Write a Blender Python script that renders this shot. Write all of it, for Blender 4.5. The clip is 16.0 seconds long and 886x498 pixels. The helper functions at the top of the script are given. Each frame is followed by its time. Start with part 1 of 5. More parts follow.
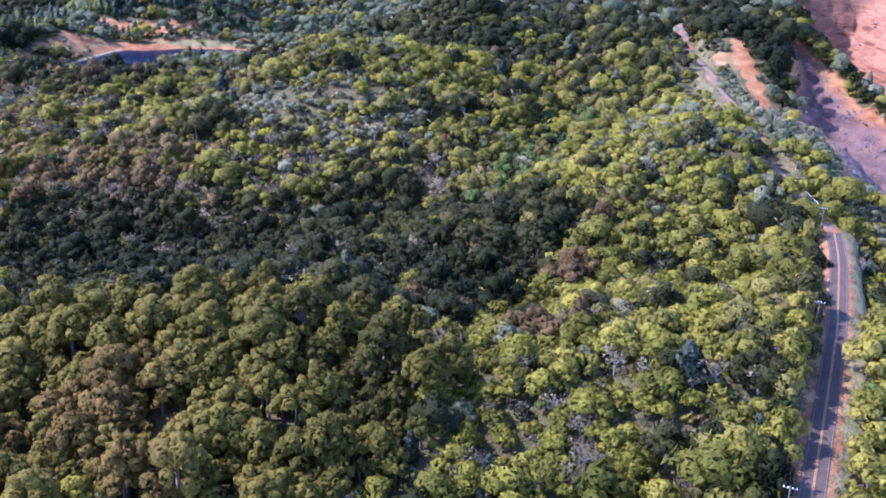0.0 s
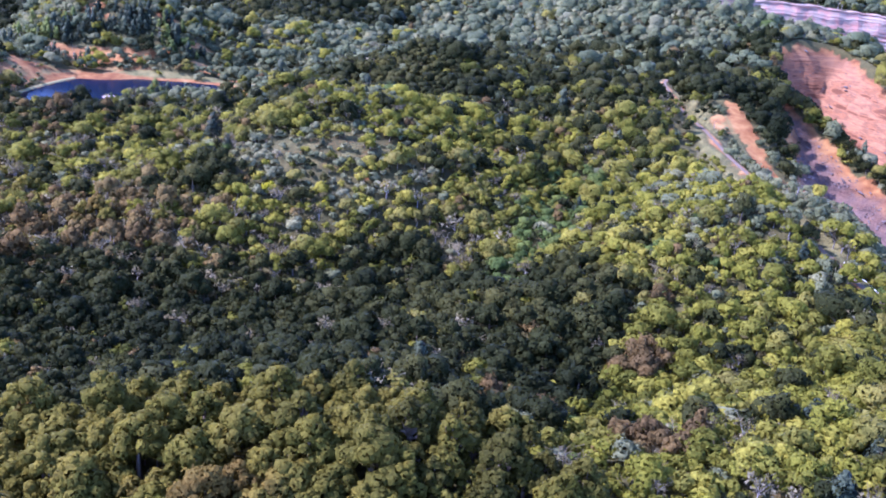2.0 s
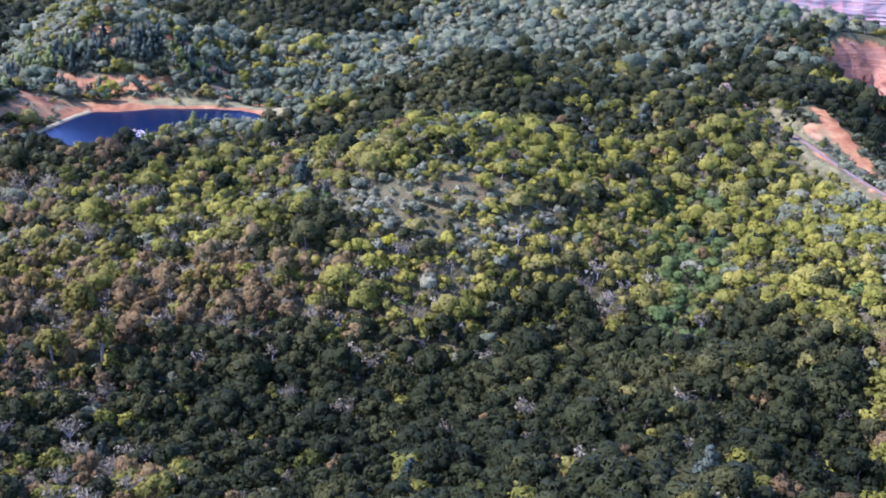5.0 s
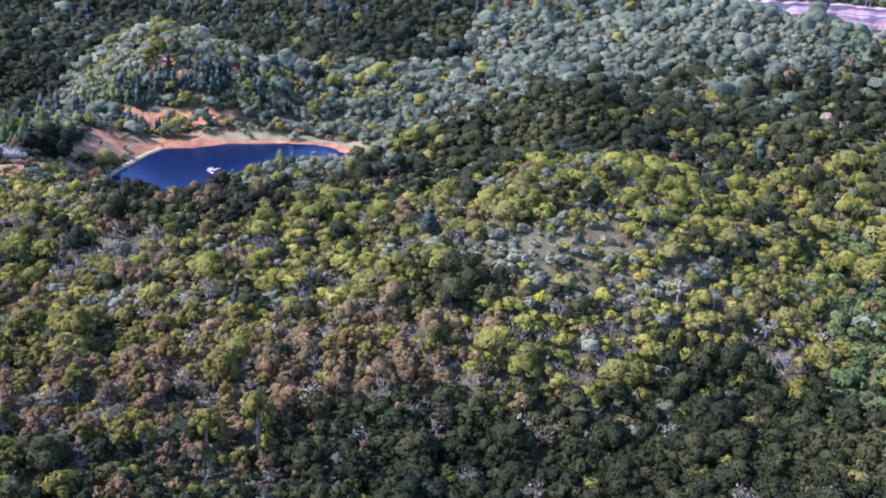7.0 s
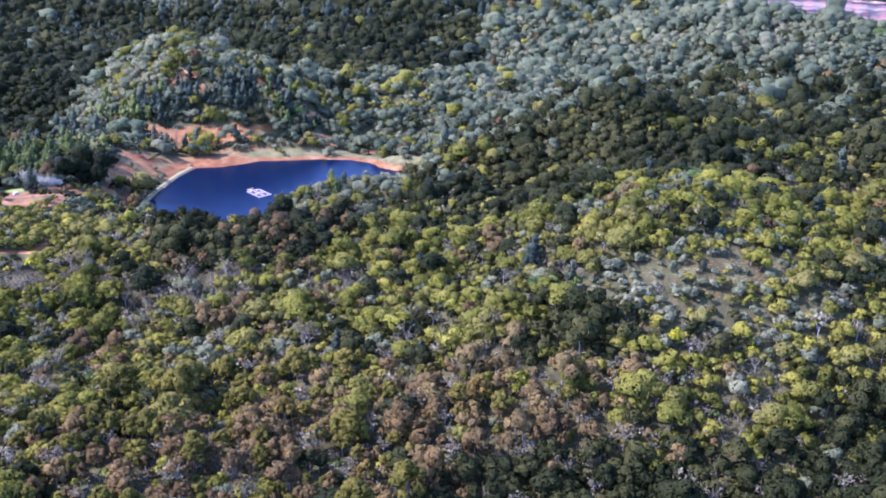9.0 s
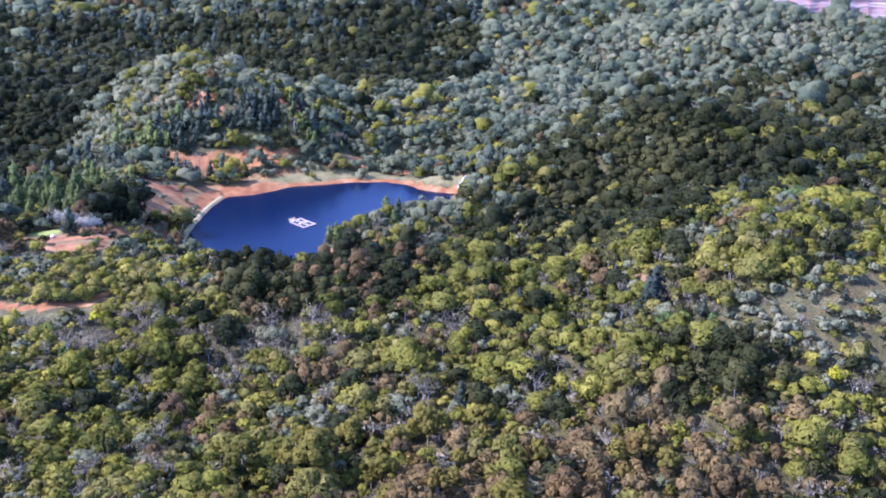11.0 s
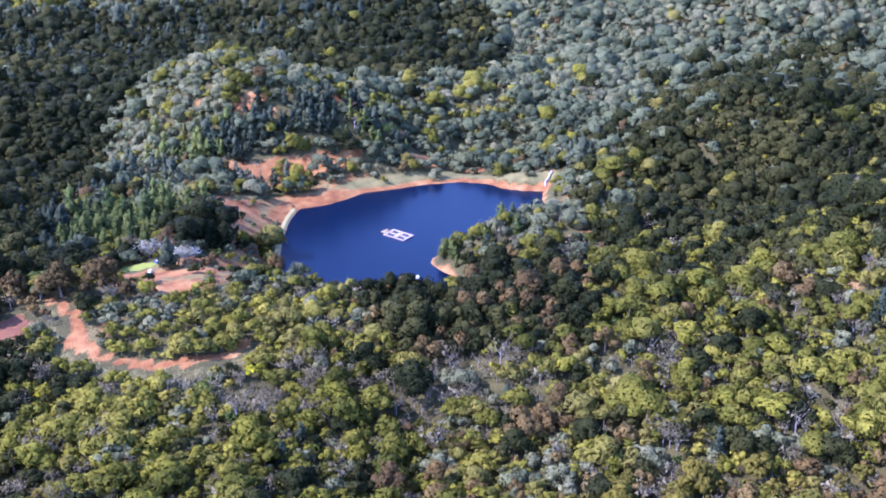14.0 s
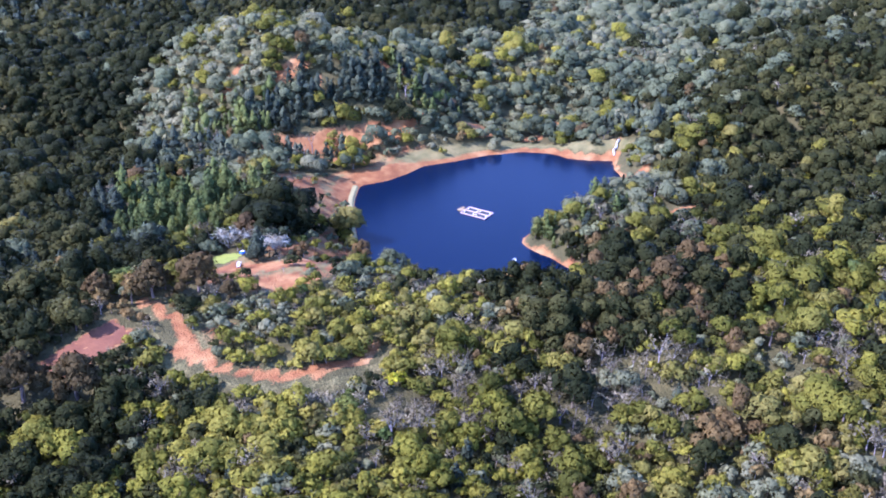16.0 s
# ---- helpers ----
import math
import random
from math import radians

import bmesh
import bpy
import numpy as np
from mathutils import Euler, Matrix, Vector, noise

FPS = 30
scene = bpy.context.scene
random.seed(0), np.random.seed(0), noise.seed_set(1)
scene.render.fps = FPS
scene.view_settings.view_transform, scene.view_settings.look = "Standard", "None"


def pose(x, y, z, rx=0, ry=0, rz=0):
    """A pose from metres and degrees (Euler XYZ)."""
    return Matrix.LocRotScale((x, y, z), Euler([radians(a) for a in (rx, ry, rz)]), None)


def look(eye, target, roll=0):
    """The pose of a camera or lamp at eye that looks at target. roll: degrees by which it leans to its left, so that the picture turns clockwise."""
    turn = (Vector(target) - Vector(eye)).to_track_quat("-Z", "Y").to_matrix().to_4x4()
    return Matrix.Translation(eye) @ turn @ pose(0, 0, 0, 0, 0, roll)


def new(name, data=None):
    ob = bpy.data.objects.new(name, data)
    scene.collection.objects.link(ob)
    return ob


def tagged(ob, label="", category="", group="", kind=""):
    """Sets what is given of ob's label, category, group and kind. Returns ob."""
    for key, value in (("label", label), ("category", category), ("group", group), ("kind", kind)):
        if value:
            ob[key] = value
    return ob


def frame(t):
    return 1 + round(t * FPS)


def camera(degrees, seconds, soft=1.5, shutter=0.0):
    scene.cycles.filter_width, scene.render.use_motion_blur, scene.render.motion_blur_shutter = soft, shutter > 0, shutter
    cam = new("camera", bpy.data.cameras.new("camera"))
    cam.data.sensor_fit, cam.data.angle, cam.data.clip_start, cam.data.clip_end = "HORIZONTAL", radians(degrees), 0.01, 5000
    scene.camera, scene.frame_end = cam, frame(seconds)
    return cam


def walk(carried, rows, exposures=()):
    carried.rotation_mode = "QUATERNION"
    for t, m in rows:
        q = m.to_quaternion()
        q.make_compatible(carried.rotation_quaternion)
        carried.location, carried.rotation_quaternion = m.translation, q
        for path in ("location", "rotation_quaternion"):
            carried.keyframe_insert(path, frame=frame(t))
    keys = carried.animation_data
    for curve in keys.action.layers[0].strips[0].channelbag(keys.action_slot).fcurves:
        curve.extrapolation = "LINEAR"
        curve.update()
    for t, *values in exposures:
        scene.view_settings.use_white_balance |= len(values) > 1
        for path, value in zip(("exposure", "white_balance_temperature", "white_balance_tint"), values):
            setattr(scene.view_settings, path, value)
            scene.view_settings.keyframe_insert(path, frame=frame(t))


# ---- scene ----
cam = camera(46.2, 16.0, soft=1.85)
METRES, EYE, TILT, LEAN, TURN = 550.0, 164.2, -21.65, -1.74, 0.0
ROWS = [
    (0.0, 0.0, 0.0, 0.0, 0.0, 0.0, -0.0),
    (0.5, -0.0227, 0.011, 0.0083, -0.85, 0.38, -0.77),
    (1.0, -0.0456, 0.0228, 0.0165, -1.76, 0.8, -1.11),
    (1.5, -0.0685, 0.0351, 0.0247, -3.31, 1.15, -1.42),
    (2.0, -0.0917, 0.0476, 0.0328, -5.53, 1.42, -1.56),
    (2.5, -0.1149, 0.0611, 0.0409, -6.55, 1.44, -0.6),
    (3.0, -0.1387, 0.0751, 0.049, -7.1, 1.67, -0.01),
    (5.5, -0.26, 0.1506, 0.0929, -9.29, 0.49, 2.12),
    (6.0, -0.2842, 0.1672, 0.102, -8.87, 0.75, 2.43),
    (6.5, -0.3085, 0.1842, 0.1111, -9.41, 1.36, 2.33),
    (7.0, -0.3326, 0.2019, 0.1201, -9.26, 1.3, 2.57),
    (7.5, -0.3585, 0.2215, 0.1297, -8.48, 1.71, 2.23),
    (8.0, -0.3828, 0.2401, 0.1383, -9.25, 1.86, 2.18),
    (8.5, -0.4053, 0.2578, 0.1464, -10.53, 1.07, 3.1),
    (11.0, -0.5246, 0.3586, 0.1909, -14.87, 0.7, 6.31),
    (11.5, -0.548, 0.3804, 0.1998, -14.99, 0.87, 7.03),
    (12.0, -0.5709, 0.4024, 0.2088, -15.45, 1.15, 7.58),
    (12.5, -0.5936, 0.4245, 0.2181, -16.03, 1.14, 8.17),
    (13.0, -0.6161, 0.4471, 0.2274, -16.26, 0.74, 8.83),
    (13.5, -0.6383, 0.4698, 0.237, -17.32, 0.01, 9.13),
    (14.0, -0.6602, 0.4925, 0.2466, -19.25, -1.31, 9.51),
    (14.5, -0.6817, 0.5158, 0.2564, -20.15, -2.56, 10.03),
    (15.0, -0.703, 0.5398, 0.2663, -20.47, -3.24, 10.33),
    (15.5, -0.7236, 0.5641, 0.2761, -21.16, -3.58, 10.33),
    (16.0, -0.7447, 0.5897, 0.2865, -22.47, -4.42, 10.64),
]
walk(cam, [(t, pose(0, 0, EYE, TILT, LEAN, TURN) @ pose(METRES * x, METRES * y, METRES * z, 90 + pitch, roll, yaw)) for t, x, y, z, yaw, pitch, roll in ROWS],
     [(0.0, 2.35, 4720, 45), (16.0, 2.35, 4720, 45)])

# ---- sky and sun ----
SUN_FROM = Vector((-0.96, 0.16, 1.02)).normalized()
world = bpy.data.worlds.new("sky")
scene.world = world
world.use_nodes = True
sky = world.node_tree.nodes.new("ShaderNodeTexSky")
sky.sky_type, sky.sun_disc = "NISHITA", False
sky.sun_elevation, sky.sun_rotation = math.asin(SUN_FROM.z), math.atan2(SUN_FROM.x, SUN_FROM.y)
sky.altitude, sky.air_density, sky.dust_density, sky.ozone_density = 1000, 1.0, 0.6, 1.5
back = world.node_tree.nodes["Background"]
back.inputs["Strength"].default_value = 0.15
world.node_tree.links.new(sky.outputs[0], back.inputs["Color"])
sun = new("sun", bpy.data.lights.new("sun", "SUN"))
sun.data.energy, sun.data.angle, sun.data.color = 3.1, radians(0.5), (1.0, 0.89, 0.73)
sun.matrix_world = look(SUN_FROM * 3000, (0, 0, 0))

# ---- materials ----


def material(name):
    m = bpy.data.materials.new(name)
    m.use_nodes = True
    return m, m.node_tree.nodes, m.node_tree.links, m.node_tree.nodes["Principled BSDF"]


def ramp_node(nodes, stops):
    r = nodes.new("ShaderNodeValToRGB")
    while len(r.color_ramp.elements) < len(stops):
        r.color_ramp.elements.new(0.5)
    for e, (p, c) in zip(r.color_ramp.elements, stops):
        e.position, e.color = p, (*c, 1)
    return r


def noise_node(nodes, links, size, detail=4.0, coords=None):
    n = nodes.new("ShaderNodeTexNoise")
    n.inputs["Scale"].default_value, n.inputs["Detail"].default_value = 1.0 / size, detail
    if coords is not None:
        links.new(coords, n.inputs["Vector"])
    return n


def mix_node(nodes, links, factor, a, b, blend="MIX"):
    n = nodes.new("ShaderNodeMix")
    n.data_type, n.blend_type = "RGBA", blend
    for value, socket in ((factor, n.inputs[0]), (a, n.inputs[6]), (b, n.inputs[7])):
        if isinstance(value, bpy.types.NodeSocket):
            links.new(value, socket)
        elif isinstance(value, tuple):
            socket.default_value = (*value, 1)
        else:
            socket.default_value = value
    return n.outputs[2]


def math_node(nodes, links, op, a, b=0.0):
    n = nodes.new("ShaderNodeMath")
    n.operation = op
    for value, socket in ((a, n.inputs[0]), (b, n.inputs[1])):
        if isinstance(value, bpy.types.NodeSocket):
            links.new(value, socket)
        else:
            socket.default_value = value
    return n.outputs[0]


def foliage(name, stops, through_light=0.22, rough=0.62, holes=0.56, gloss=0.03):
    """Leaves: each tree has its own tone, each tuft its own shade of it."""
    m, nodes, links, p = material(name)
    attr = nodes.new("ShaderNodeAttribute")
    attr.attribute_name = "tint"
    info, geo = nodes.new("ShaderNodeObjectInfo"), nodes.new("ShaderNodeNewGeometry")
    own = math_node(nodes, links, "FRACT", math_node(nodes, links, "ADD", attr.outputs["Fac"], math_node(nodes, links, "MULTIPLY", info.outputs["Random"], 0.999)))
    wide = noise_node(nodes, links, 75.0, 2, geo.outputs["Position"])
    drift = math_node(nodes, links, "MULTIPLY", math_node(nodes, links, "SUBTRACT", wide.outputs[0], 0.5), 1.8)
    tone = math_node(nodes, links, "ADD", math_node(nodes, links, "ADD", math_node(nodes, links, "MULTIPLY", own, 0.64), 0.18), drift)
    ramp = ramp_node(nodes, stops)
    links.new(tone, ramp.inputs[0])
    leaf = ramp_node(nodes, [(0.0, (0.80, 0.82, 0.80)), (0.55, (1, 1, 1)), (1.0, (1.22, 1.18, 1.08))])
    links.new(geo.outputs["Random Per Island"], leaf.inputs[0])
    color = mix_node(nodes, links, 1.0, ramp.outputs[0], leaf.outputs[0], "MULTIPLY")
    fine = noise_node(nodes, links, 0.8, 4, geo.outputs["Position"])
    shade = ramp_node(nodes, [(0.3, (0.60, 0.61, 0.58)), (0.7, (1.36, 1.35, 1.28))])
    links.new(fine.outputs[0], shade.inputs[0])
    color = mix_node(nodes, links, 1.0, color, shade.outputs[0], "MULTIPLY")
    links.new(color, p.inputs["Base Color"])
    p.inputs["Roughness"].default_value = rough
    leafy = nodes.new("ShaderNodeBump")
    leafy.inputs["Strength"].default_value, leafy.inputs["Distance"].default_value = 1.0, 0.7
    links.new(fine.outputs[0], leafy.inputs["Height"])
    soft, turned = nodes.new("ShaderNodeAttribute"), nodes.new("ShaderNodeVectorTransform")
    soft.attribute_name = "soft"
    turned.vector_type, turned.convert_from, turned.convert_to = "NORMAL", "OBJECT", "WORLD"
    links.new(soft.outputs["Vector"], turned.inputs[0])
    links.new(turned.outputs[0], leafy.inputs["Normal"])
    links.new(leafy.outputs[0], p.inputs["Normal"])
    p.inputs["Specular IOR Level"].default_value = gloss
    t = nodes.new("ShaderNodeBsdfTranslucent")
    links.new(color, t.inputs["Color"])
    mixer = nodes.new("ShaderNodeMixShader")
    mixer.inputs[0].default_value = through_light
    links.new(p.outputs[0], mixer.inputs[1])
    links.new(t.outputs[0], mixer.inputs[2])
    ragged = noise_node(nodes, links, 1.0, 3, geo.outputs["Position"])
    gap = nodes.new("ShaderNodeMixShader")
    links.new(math_node(nodes, links, "GREATER_THAN", ragged.outputs[0], holes), gap.inputs[0])
    links.new(mixer.outputs[0], gap.inputs[1])
    links.new(nodes.new("ShaderNodeBsdfTransparent").outputs[0], gap.inputs[2])
    links.new(gap.outputs[0], nodes["Material Output"].inputs["Surface"])
    return m


def grainy(name, a, b, size, rough=0.8, bump=0.0, metal=0.0, spec=0.4):
    """A plain stuff with grain at two scales."""
    m, nodes, links, p = material(name)
    co = nodes.new("ShaderNodeTexCoord").outputs["Object"]
    n1, n2 = noise_node(nodes, links, size, 5, co), noise_node(nodes, links, size * 0.12, 4, co)
    f = math_node(nodes, links, "ADD", math_node(nodes, links, "MULTIPLY", n1.outputs[0], 0.6), math_node(nodes, links, "MULTIPLY", n2.outputs[0], 0.4))
    r = ramp_node(nodes, [(0.33, a), (0.67, b)])
    links.new(f, r.inputs[0])
    links.new(r.outputs[0], p.inputs["Base Color"])
    p.inputs["Roughness"].default_value, p.inputs["Metallic"].default_value = rough, metal
    p.inputs["Specular IOR Level"].default_value = spec
    if bump:
        bn = nodes.new("ShaderNodeBump")
        bn.inputs["Strength"].default_value, bn.inputs["Distance"].default_value = 0.8, bump
        links.new(f, bn.inputs["Height"])
        links.new(bn.outputs[0], p.inputs["Normal"])
    return m


OLIVE = foliage("olive_leaves", [(0.0, (0.052, 0.056, 0.010)), (0.3, (0.088, 0.089, 0.013)), (0.6, (0.128, 0.121, 0.018)), (0.85, (0.150, 0.132, 0.033)), (1.0, (0.172, 0.158, 0.020))], 0.3)
# Pale yellow-green; its broad stands put sunlight into the leaf colour.
LIME = foliage("yellow_green_leaves", [(0.0, (0.108, 0.108, 0.014)), (0.5, (0.166, 0.158, 0.020)), (1.0, (0.222, 0.196, 0.033))], 0.34)
GUM = foliage("gum_leaves", [(0.0, (0.050, 0.047, 0.010)), (0.5, (0.090, 0.080, 0.013)), (0.85, (0.122, 0.102, 0.018)), (1.0, (0.105, 0.072, 0.018))], 0.28)
# Near-black leaves; besides real dark trees they paint cloud shade.
EVERGREEN_CLOUD_SHADE = foliage("evergreen_and_cloud_shade_leaves", [(0.0, (0.011, 0.014, 0.005)), (0.5, (0.020, 0.023, 0.007)), (1.0, (0.044, 0.043, 0.012))], 0.1)
# Blue-green put into the leaves in place of distance haze.
KOA_HAZE = foliage("haze_blue_green_leaves", [(0.0, (0.052, 0.064, 0.034)), (0.5, (0.084, 0.100, 0.050)), (1.0, (0.122, 0.134, 0.066))], 0.26, gloss=0.06)
PINE = foliage("pine_needles", [(0.0, (0.020, 0.030, 0.020)), (0.5, (0.036, 0.048, 0.030)), (1.0, (0.072, 0.084, 0.046))], 0.15, gloss=0.08)
RUST = foliage("rusty_leaves", [(0.0, (0.070, 0.048, 0.021)), (0.5, (0.112, 0.076, 0.028)), (1.0, (0.155, 0.112, 0.039))], 0.28)
FERN = foliage("fern_leaves", [(0.0, (0.050, 0.076, 0.020)), (0.6, (0.078, 0.104, 0.026)), (1.0, (0.120, 0.138, 0.030))], 0.3)
GOLD = foliage("yellow_leaves", [(0.0, (0.26, 0.25, 0.012)), (1.0, (0.34, 0.32, 0.016))], 0.3)
CEDAR = foliage("young_conifer_needles", [(0.0, (0.060, 0.082, 0.026)), (0.5, (0.105, 0.126, 0.034)), (1.0, (0.160, 0.168, 0.046))], 0.24)
SAGE = foliage("sage_leaves", [(0.0, (0.086, 0.096, 0.046)), (0.5, (0.124, 0.132, 0.064)), (1.0, (0.164, 0.162, 0.086))], 0.28, gloss=0.05)
BROWN_GUM = foliage("brown_gum_leaves", [(0.0, (0.036, 0.030, 0.012)), (0.5, (0.064, 0.047, 0.018)), (1.0, (0.098, 0.066, 0.026))], 0.2)
TWIG = foliage("grey_twigs", [(0.0, (0.092, 0.080, 0.048)), (0.6, (0.142, 0.125, 0.077)), (1.0, (0.215, 0.190, 0.121))], 0.15, 0.8, 0.62)
WHITE_TWIG = foliage("silver_white_twigs", [(0.0, (0.25, 0.25, 0.20)), (1.0, (0.37, 0.37, 0.30))], 0.1, 0.8, 0.9)
BARK = grainy("bark", (0.10, 0.075, 0.055), (0.22, 0.18, 0.14), 0.8, 0.9, 0.05)
PALE_BARK = grainy("pale_bark", (0.15, 0.13, 0.12), (0.28, 0.25, 0.23), 0.8, 0.85, 0.05)
# ---- the lie of the land ----
LAKE = [(-274, 727), (-273, 746), (-265.5, 773), (-255, 802), (-245.5, 819.5), (-230, 821), (-216, 827), (-205, 834), (-187, 833.5), (-166.5, 835), (-147, 832), (-134, 823), (-129, 811), (-119, 803), (-110, 799), (-117, 786), (-124, 765), (-120, 757), (-138, 748), (-165, 744), (-188, 735), (-206, 725), (-207, 718), (-203, 700), (-200, 682), (-215, 678), (-235, 690), (-258, 708)]
BOWL_NEAR = [(153, 372), (160, 400), (168, 440), (178, 500), (191, 556), (205, 606), (217, 645), (226, 650), (236, 604), (246, 560), (258, 505), (285, 450), (330, 410), (330, 330), (220, 340)]
BOWL_FAR = [(236, 648), (250, 710), (258, 750), (268, 782), (286, 802), (322, 808), (336, 795), (335, 755), (333, 716), (331, 670), (326, 620), (306, 560), (282, 520), (260, 545), (246, 590)]
CANYON = [(366, 1276), (347, 1124), (371, 1047), (406, 995), (415, 926), (430, 880), (600, 780), (1200, 650), (1700, 600), (1700, 1300), (1100, 1350), (800, 1390), (670, 1420), (480, 1440), (395, 1450)]


def hill(x, y, spread, height):
    return x, y, spread, height


HILLS = (
    hill(-45, 250, 45, 20.3),
    hill(20, 285, 35, -13.4),
    hill(70, 230, 50, 26.3),
    hill(-110, 280, 50, 3.2),
    hill(-250, 330, 100, -18.5),
    hill(-400, 600, 60, -16.2),
    hill(-365, 690, 40, 7.6),
    hill(-300, 665, 35, -3.2),
    hill(-330, 610, 40, 5.6),
    hill(-270, 560, 50, -19.1),
    hill(-220, 590, 40, 5.8),
    hill(-180, 500, 55, -6.9),
    hill(-120, 480, 40, 6.6),
    hill(-70, 510, 38, 14.9),
    hill(-20, 470, 35, 4.6),
    hill(10, 500, 35, 11.7),
    hill(-100, 400, 60, -20.9),
    hill(-5, 345, 40, 4.6),
    hill(55, 500, 28, -12.5),
    hill(10, 430, 40, -16.1),
    hill(0, 570, 45, 6.2),
    hill(110, 400, 55, 28.0),
    hill(130, 520, 50, 3.8),
    hill(150, 610, 50, 20.7),
    hill(55, 640, 50, 1.5),
    hill(-50, 580, 40, 24.5),
    hill(-90, 640, 45, -0.2),
    hill(-140, 610, 45, -6.2),
    hill(-180, 690, 40, -10.0),
    hill(-75, 710, 45, -15.5),
    hill(15, 785, 45, 18.5),
    hill(90, 690, 55, 9.9),
    hill(215, 650, 45, 22.9),
    hill(290, 800, 50, 42.9),
    hill(180, 460, 40, 13.4),
    hill(-240, 850, 28, -19.9),
    hill(130, 770, 60, 9.4),
    hill(-60, 830, 50, -3.1),
    hill(-120, 860, 45, -26.9),
    hill(-180, 925, 32, 5.9),
    hill(-215, 905, 30, 15.5),
    hill(-255, 940, 34, 29.8),
    hill(-292, 985, 36, 22.1),
    hill(-330, 930, 45, -12.2),
    hill(-335, 830, 45, -8.0),
    hill(-350, 740, 40, -8.7),
    hill(-400, 780, 60, -7.4),
    hill(-400, 930, 60, -16.5),
    hill(-380, 1080, 90, 2.4),
    hill(-90, 960, 60, 6.8),
    hill(60, 930, 70, -1.6),
    hill(190, 960, 80, -0.2),
    hill(30, 1090, 80, -17.3),
    hill(190, 1100, 90, 9.5),
    hill(20, 1200, 90, 9.8),
    hill(280, 1060, 70, 25.8),
    hill(-200, 1100, 80, 1.2),
    hill(-250, 1300, 180, -13.0),
    hill(80, 1450, 200, 2.1),
    hill(350, 1250, 150, 11.4),
    hill(425, 960, 75, 27), hill(352, 700, 50, 27), hill(375, 830, 50, 15), hill(341, 1233, 80, 9), hill(560, 1450, 150, 15),
    hill(-450, 1400, 250, -14.1),
)
ROAD = [(62, 140), (75.8, 171), (91, 207), (108.6, 249), (126.4, 298), (134, 324)]
TRAIL = [(133, 324), (134, 343), (132, 359), (132, 376), (134, 406), (140, 440), (145, 464), (146, 491), (147, 528), (152, 581), (153, 631), (165, 713), (172, 726)]
STRIP = [(178, 618), (176, 600), (175, 550), (175, 500), (173, 452), (172, 417)]
ROAD_BED = ([140, 324], [46, 46])
TRAIL_BED = ([324, 376, 406, 491, 528, 631, 726], [46, 49, 48.5, 46, 46.5, 48, 49.5])


def line_distance(x, y, line, closed=False):
    """Distance from the points to a line on the plan."""
    best = np.full(np.shape(x), 1e9)
    pairs = list(zip(line[:-1], line[1:])) + ([(line[-1], line[0])] if closed else [])
    for (ax, ay), (bx, by) in pairs:
        k = np.clip(((x - ax) * (bx - ax) + (y - ay) * (by - ay)) / ((bx - ax) ** 2 + (by - ay) ** 2), 0, 1)
        best = np.minimum(best, np.hypot(x - ax - k * (bx - ax), y - ay - k * (by - ay)))
    return best


def outline_distance(x, y, ring):
    """Distance to a closed outline, negative inside."""
    inside = np.zeros(np.shape(x), bool)
    for (ax, ay), (bx, by) in zip(ring, ring[1:] + ring[:1]):
        cross = ((ay > y) != (by > y)) & (x < (bx - ax) * (y - ay) / ((by - ay) or 1e-9) + ax)
        inside ^= cross
    d = line_distance(x, y, ring, True)
    return np.where(inside, -d, d)


def ease(a, b, v):
    k = np.clip((v - a) / (b - a), 0, 1)
    return k * k * (3 - 2 * k)


def waves(x, y, size, seed):
    """Smooth uneven values from about -1 to 1."""
    r = np.random.RandomState(seed)
    total = np.zeros(np.shape(x))
    for _ in range(9):
        a, f, p = r.uniform(0, 2 * math.pi), r.uniform(0.6, 1.9) / size * 2 * math.pi, r.uniform(0, 2 * math.pi)
        total = total + np.sin((x * math.cos(a) + y * math.sin(a)) * f + p)
    return total / 4.5


def hills_height(x, y):
    z = np.full(np.shape(x), 25.0)
    for hx, hy, spread, height in HILLS:
        z = z + height * np.exp(-((x - hx) ** 2 + (y - hy) ** 2) / (2 * spread * spread))
    z = z - 26 * ease(1500, 3200, y) + 1.2 * waves(x, y, 45, 3)
    return z


def ground_height(x, y):
    x, y = np.asarray(x, float), np.asarray(y, float)
    z = hills_height(x, y)
    lake = outline_distance(x, y, LAKE)
    steep = 0.15 + 0.5 * ease(-250, -205, x) * ease(845, 800, y)
    south = 15 * ease(735, 715, y)
    steep = steep - 0.3 * ease(-200, -215, x) * ease(725, 700, y) * ease(-250, -205, x)
    z = np.where(lake < 0, np.maximum(-3.5, lake * 0.25), z)
    z = np.where(lake >= 0, np.minimum(z, 0.1 + lake * steep) * (1 - ease(south, 46, lake)) + z * ease(south, 46, lake), z)
    z = np.where(lake >= 0, np.maximum(z, 0.1 + 0.05 * np.minimum(lake, 20)), z)
    near = np.maximum(0, -outline_distance(x, y, BOWL_NEAR))
    far = np.maximum(0, -outline_distance(x, y, BOWL_FAR))
    deep = np.maximum(0, -outline_distance(x, y, CANYON))
    z = z - near * 0.62 - np.minimum(far * 1.35, 45 + far * 0.4) - np.minimum(130, deep * 2.2)
    for line, half, bed in ((ROAD, 4.5, ROAD_BED), (TRAIL, 3.0, TRAIL_BED)):
        d = line_distance(x, y, line)
        k = 1 - ease(half, half + 7, d)
        level = np.interp(y, bed[0], bed[1])
        z = z * (1 - k) + level * k
    return z


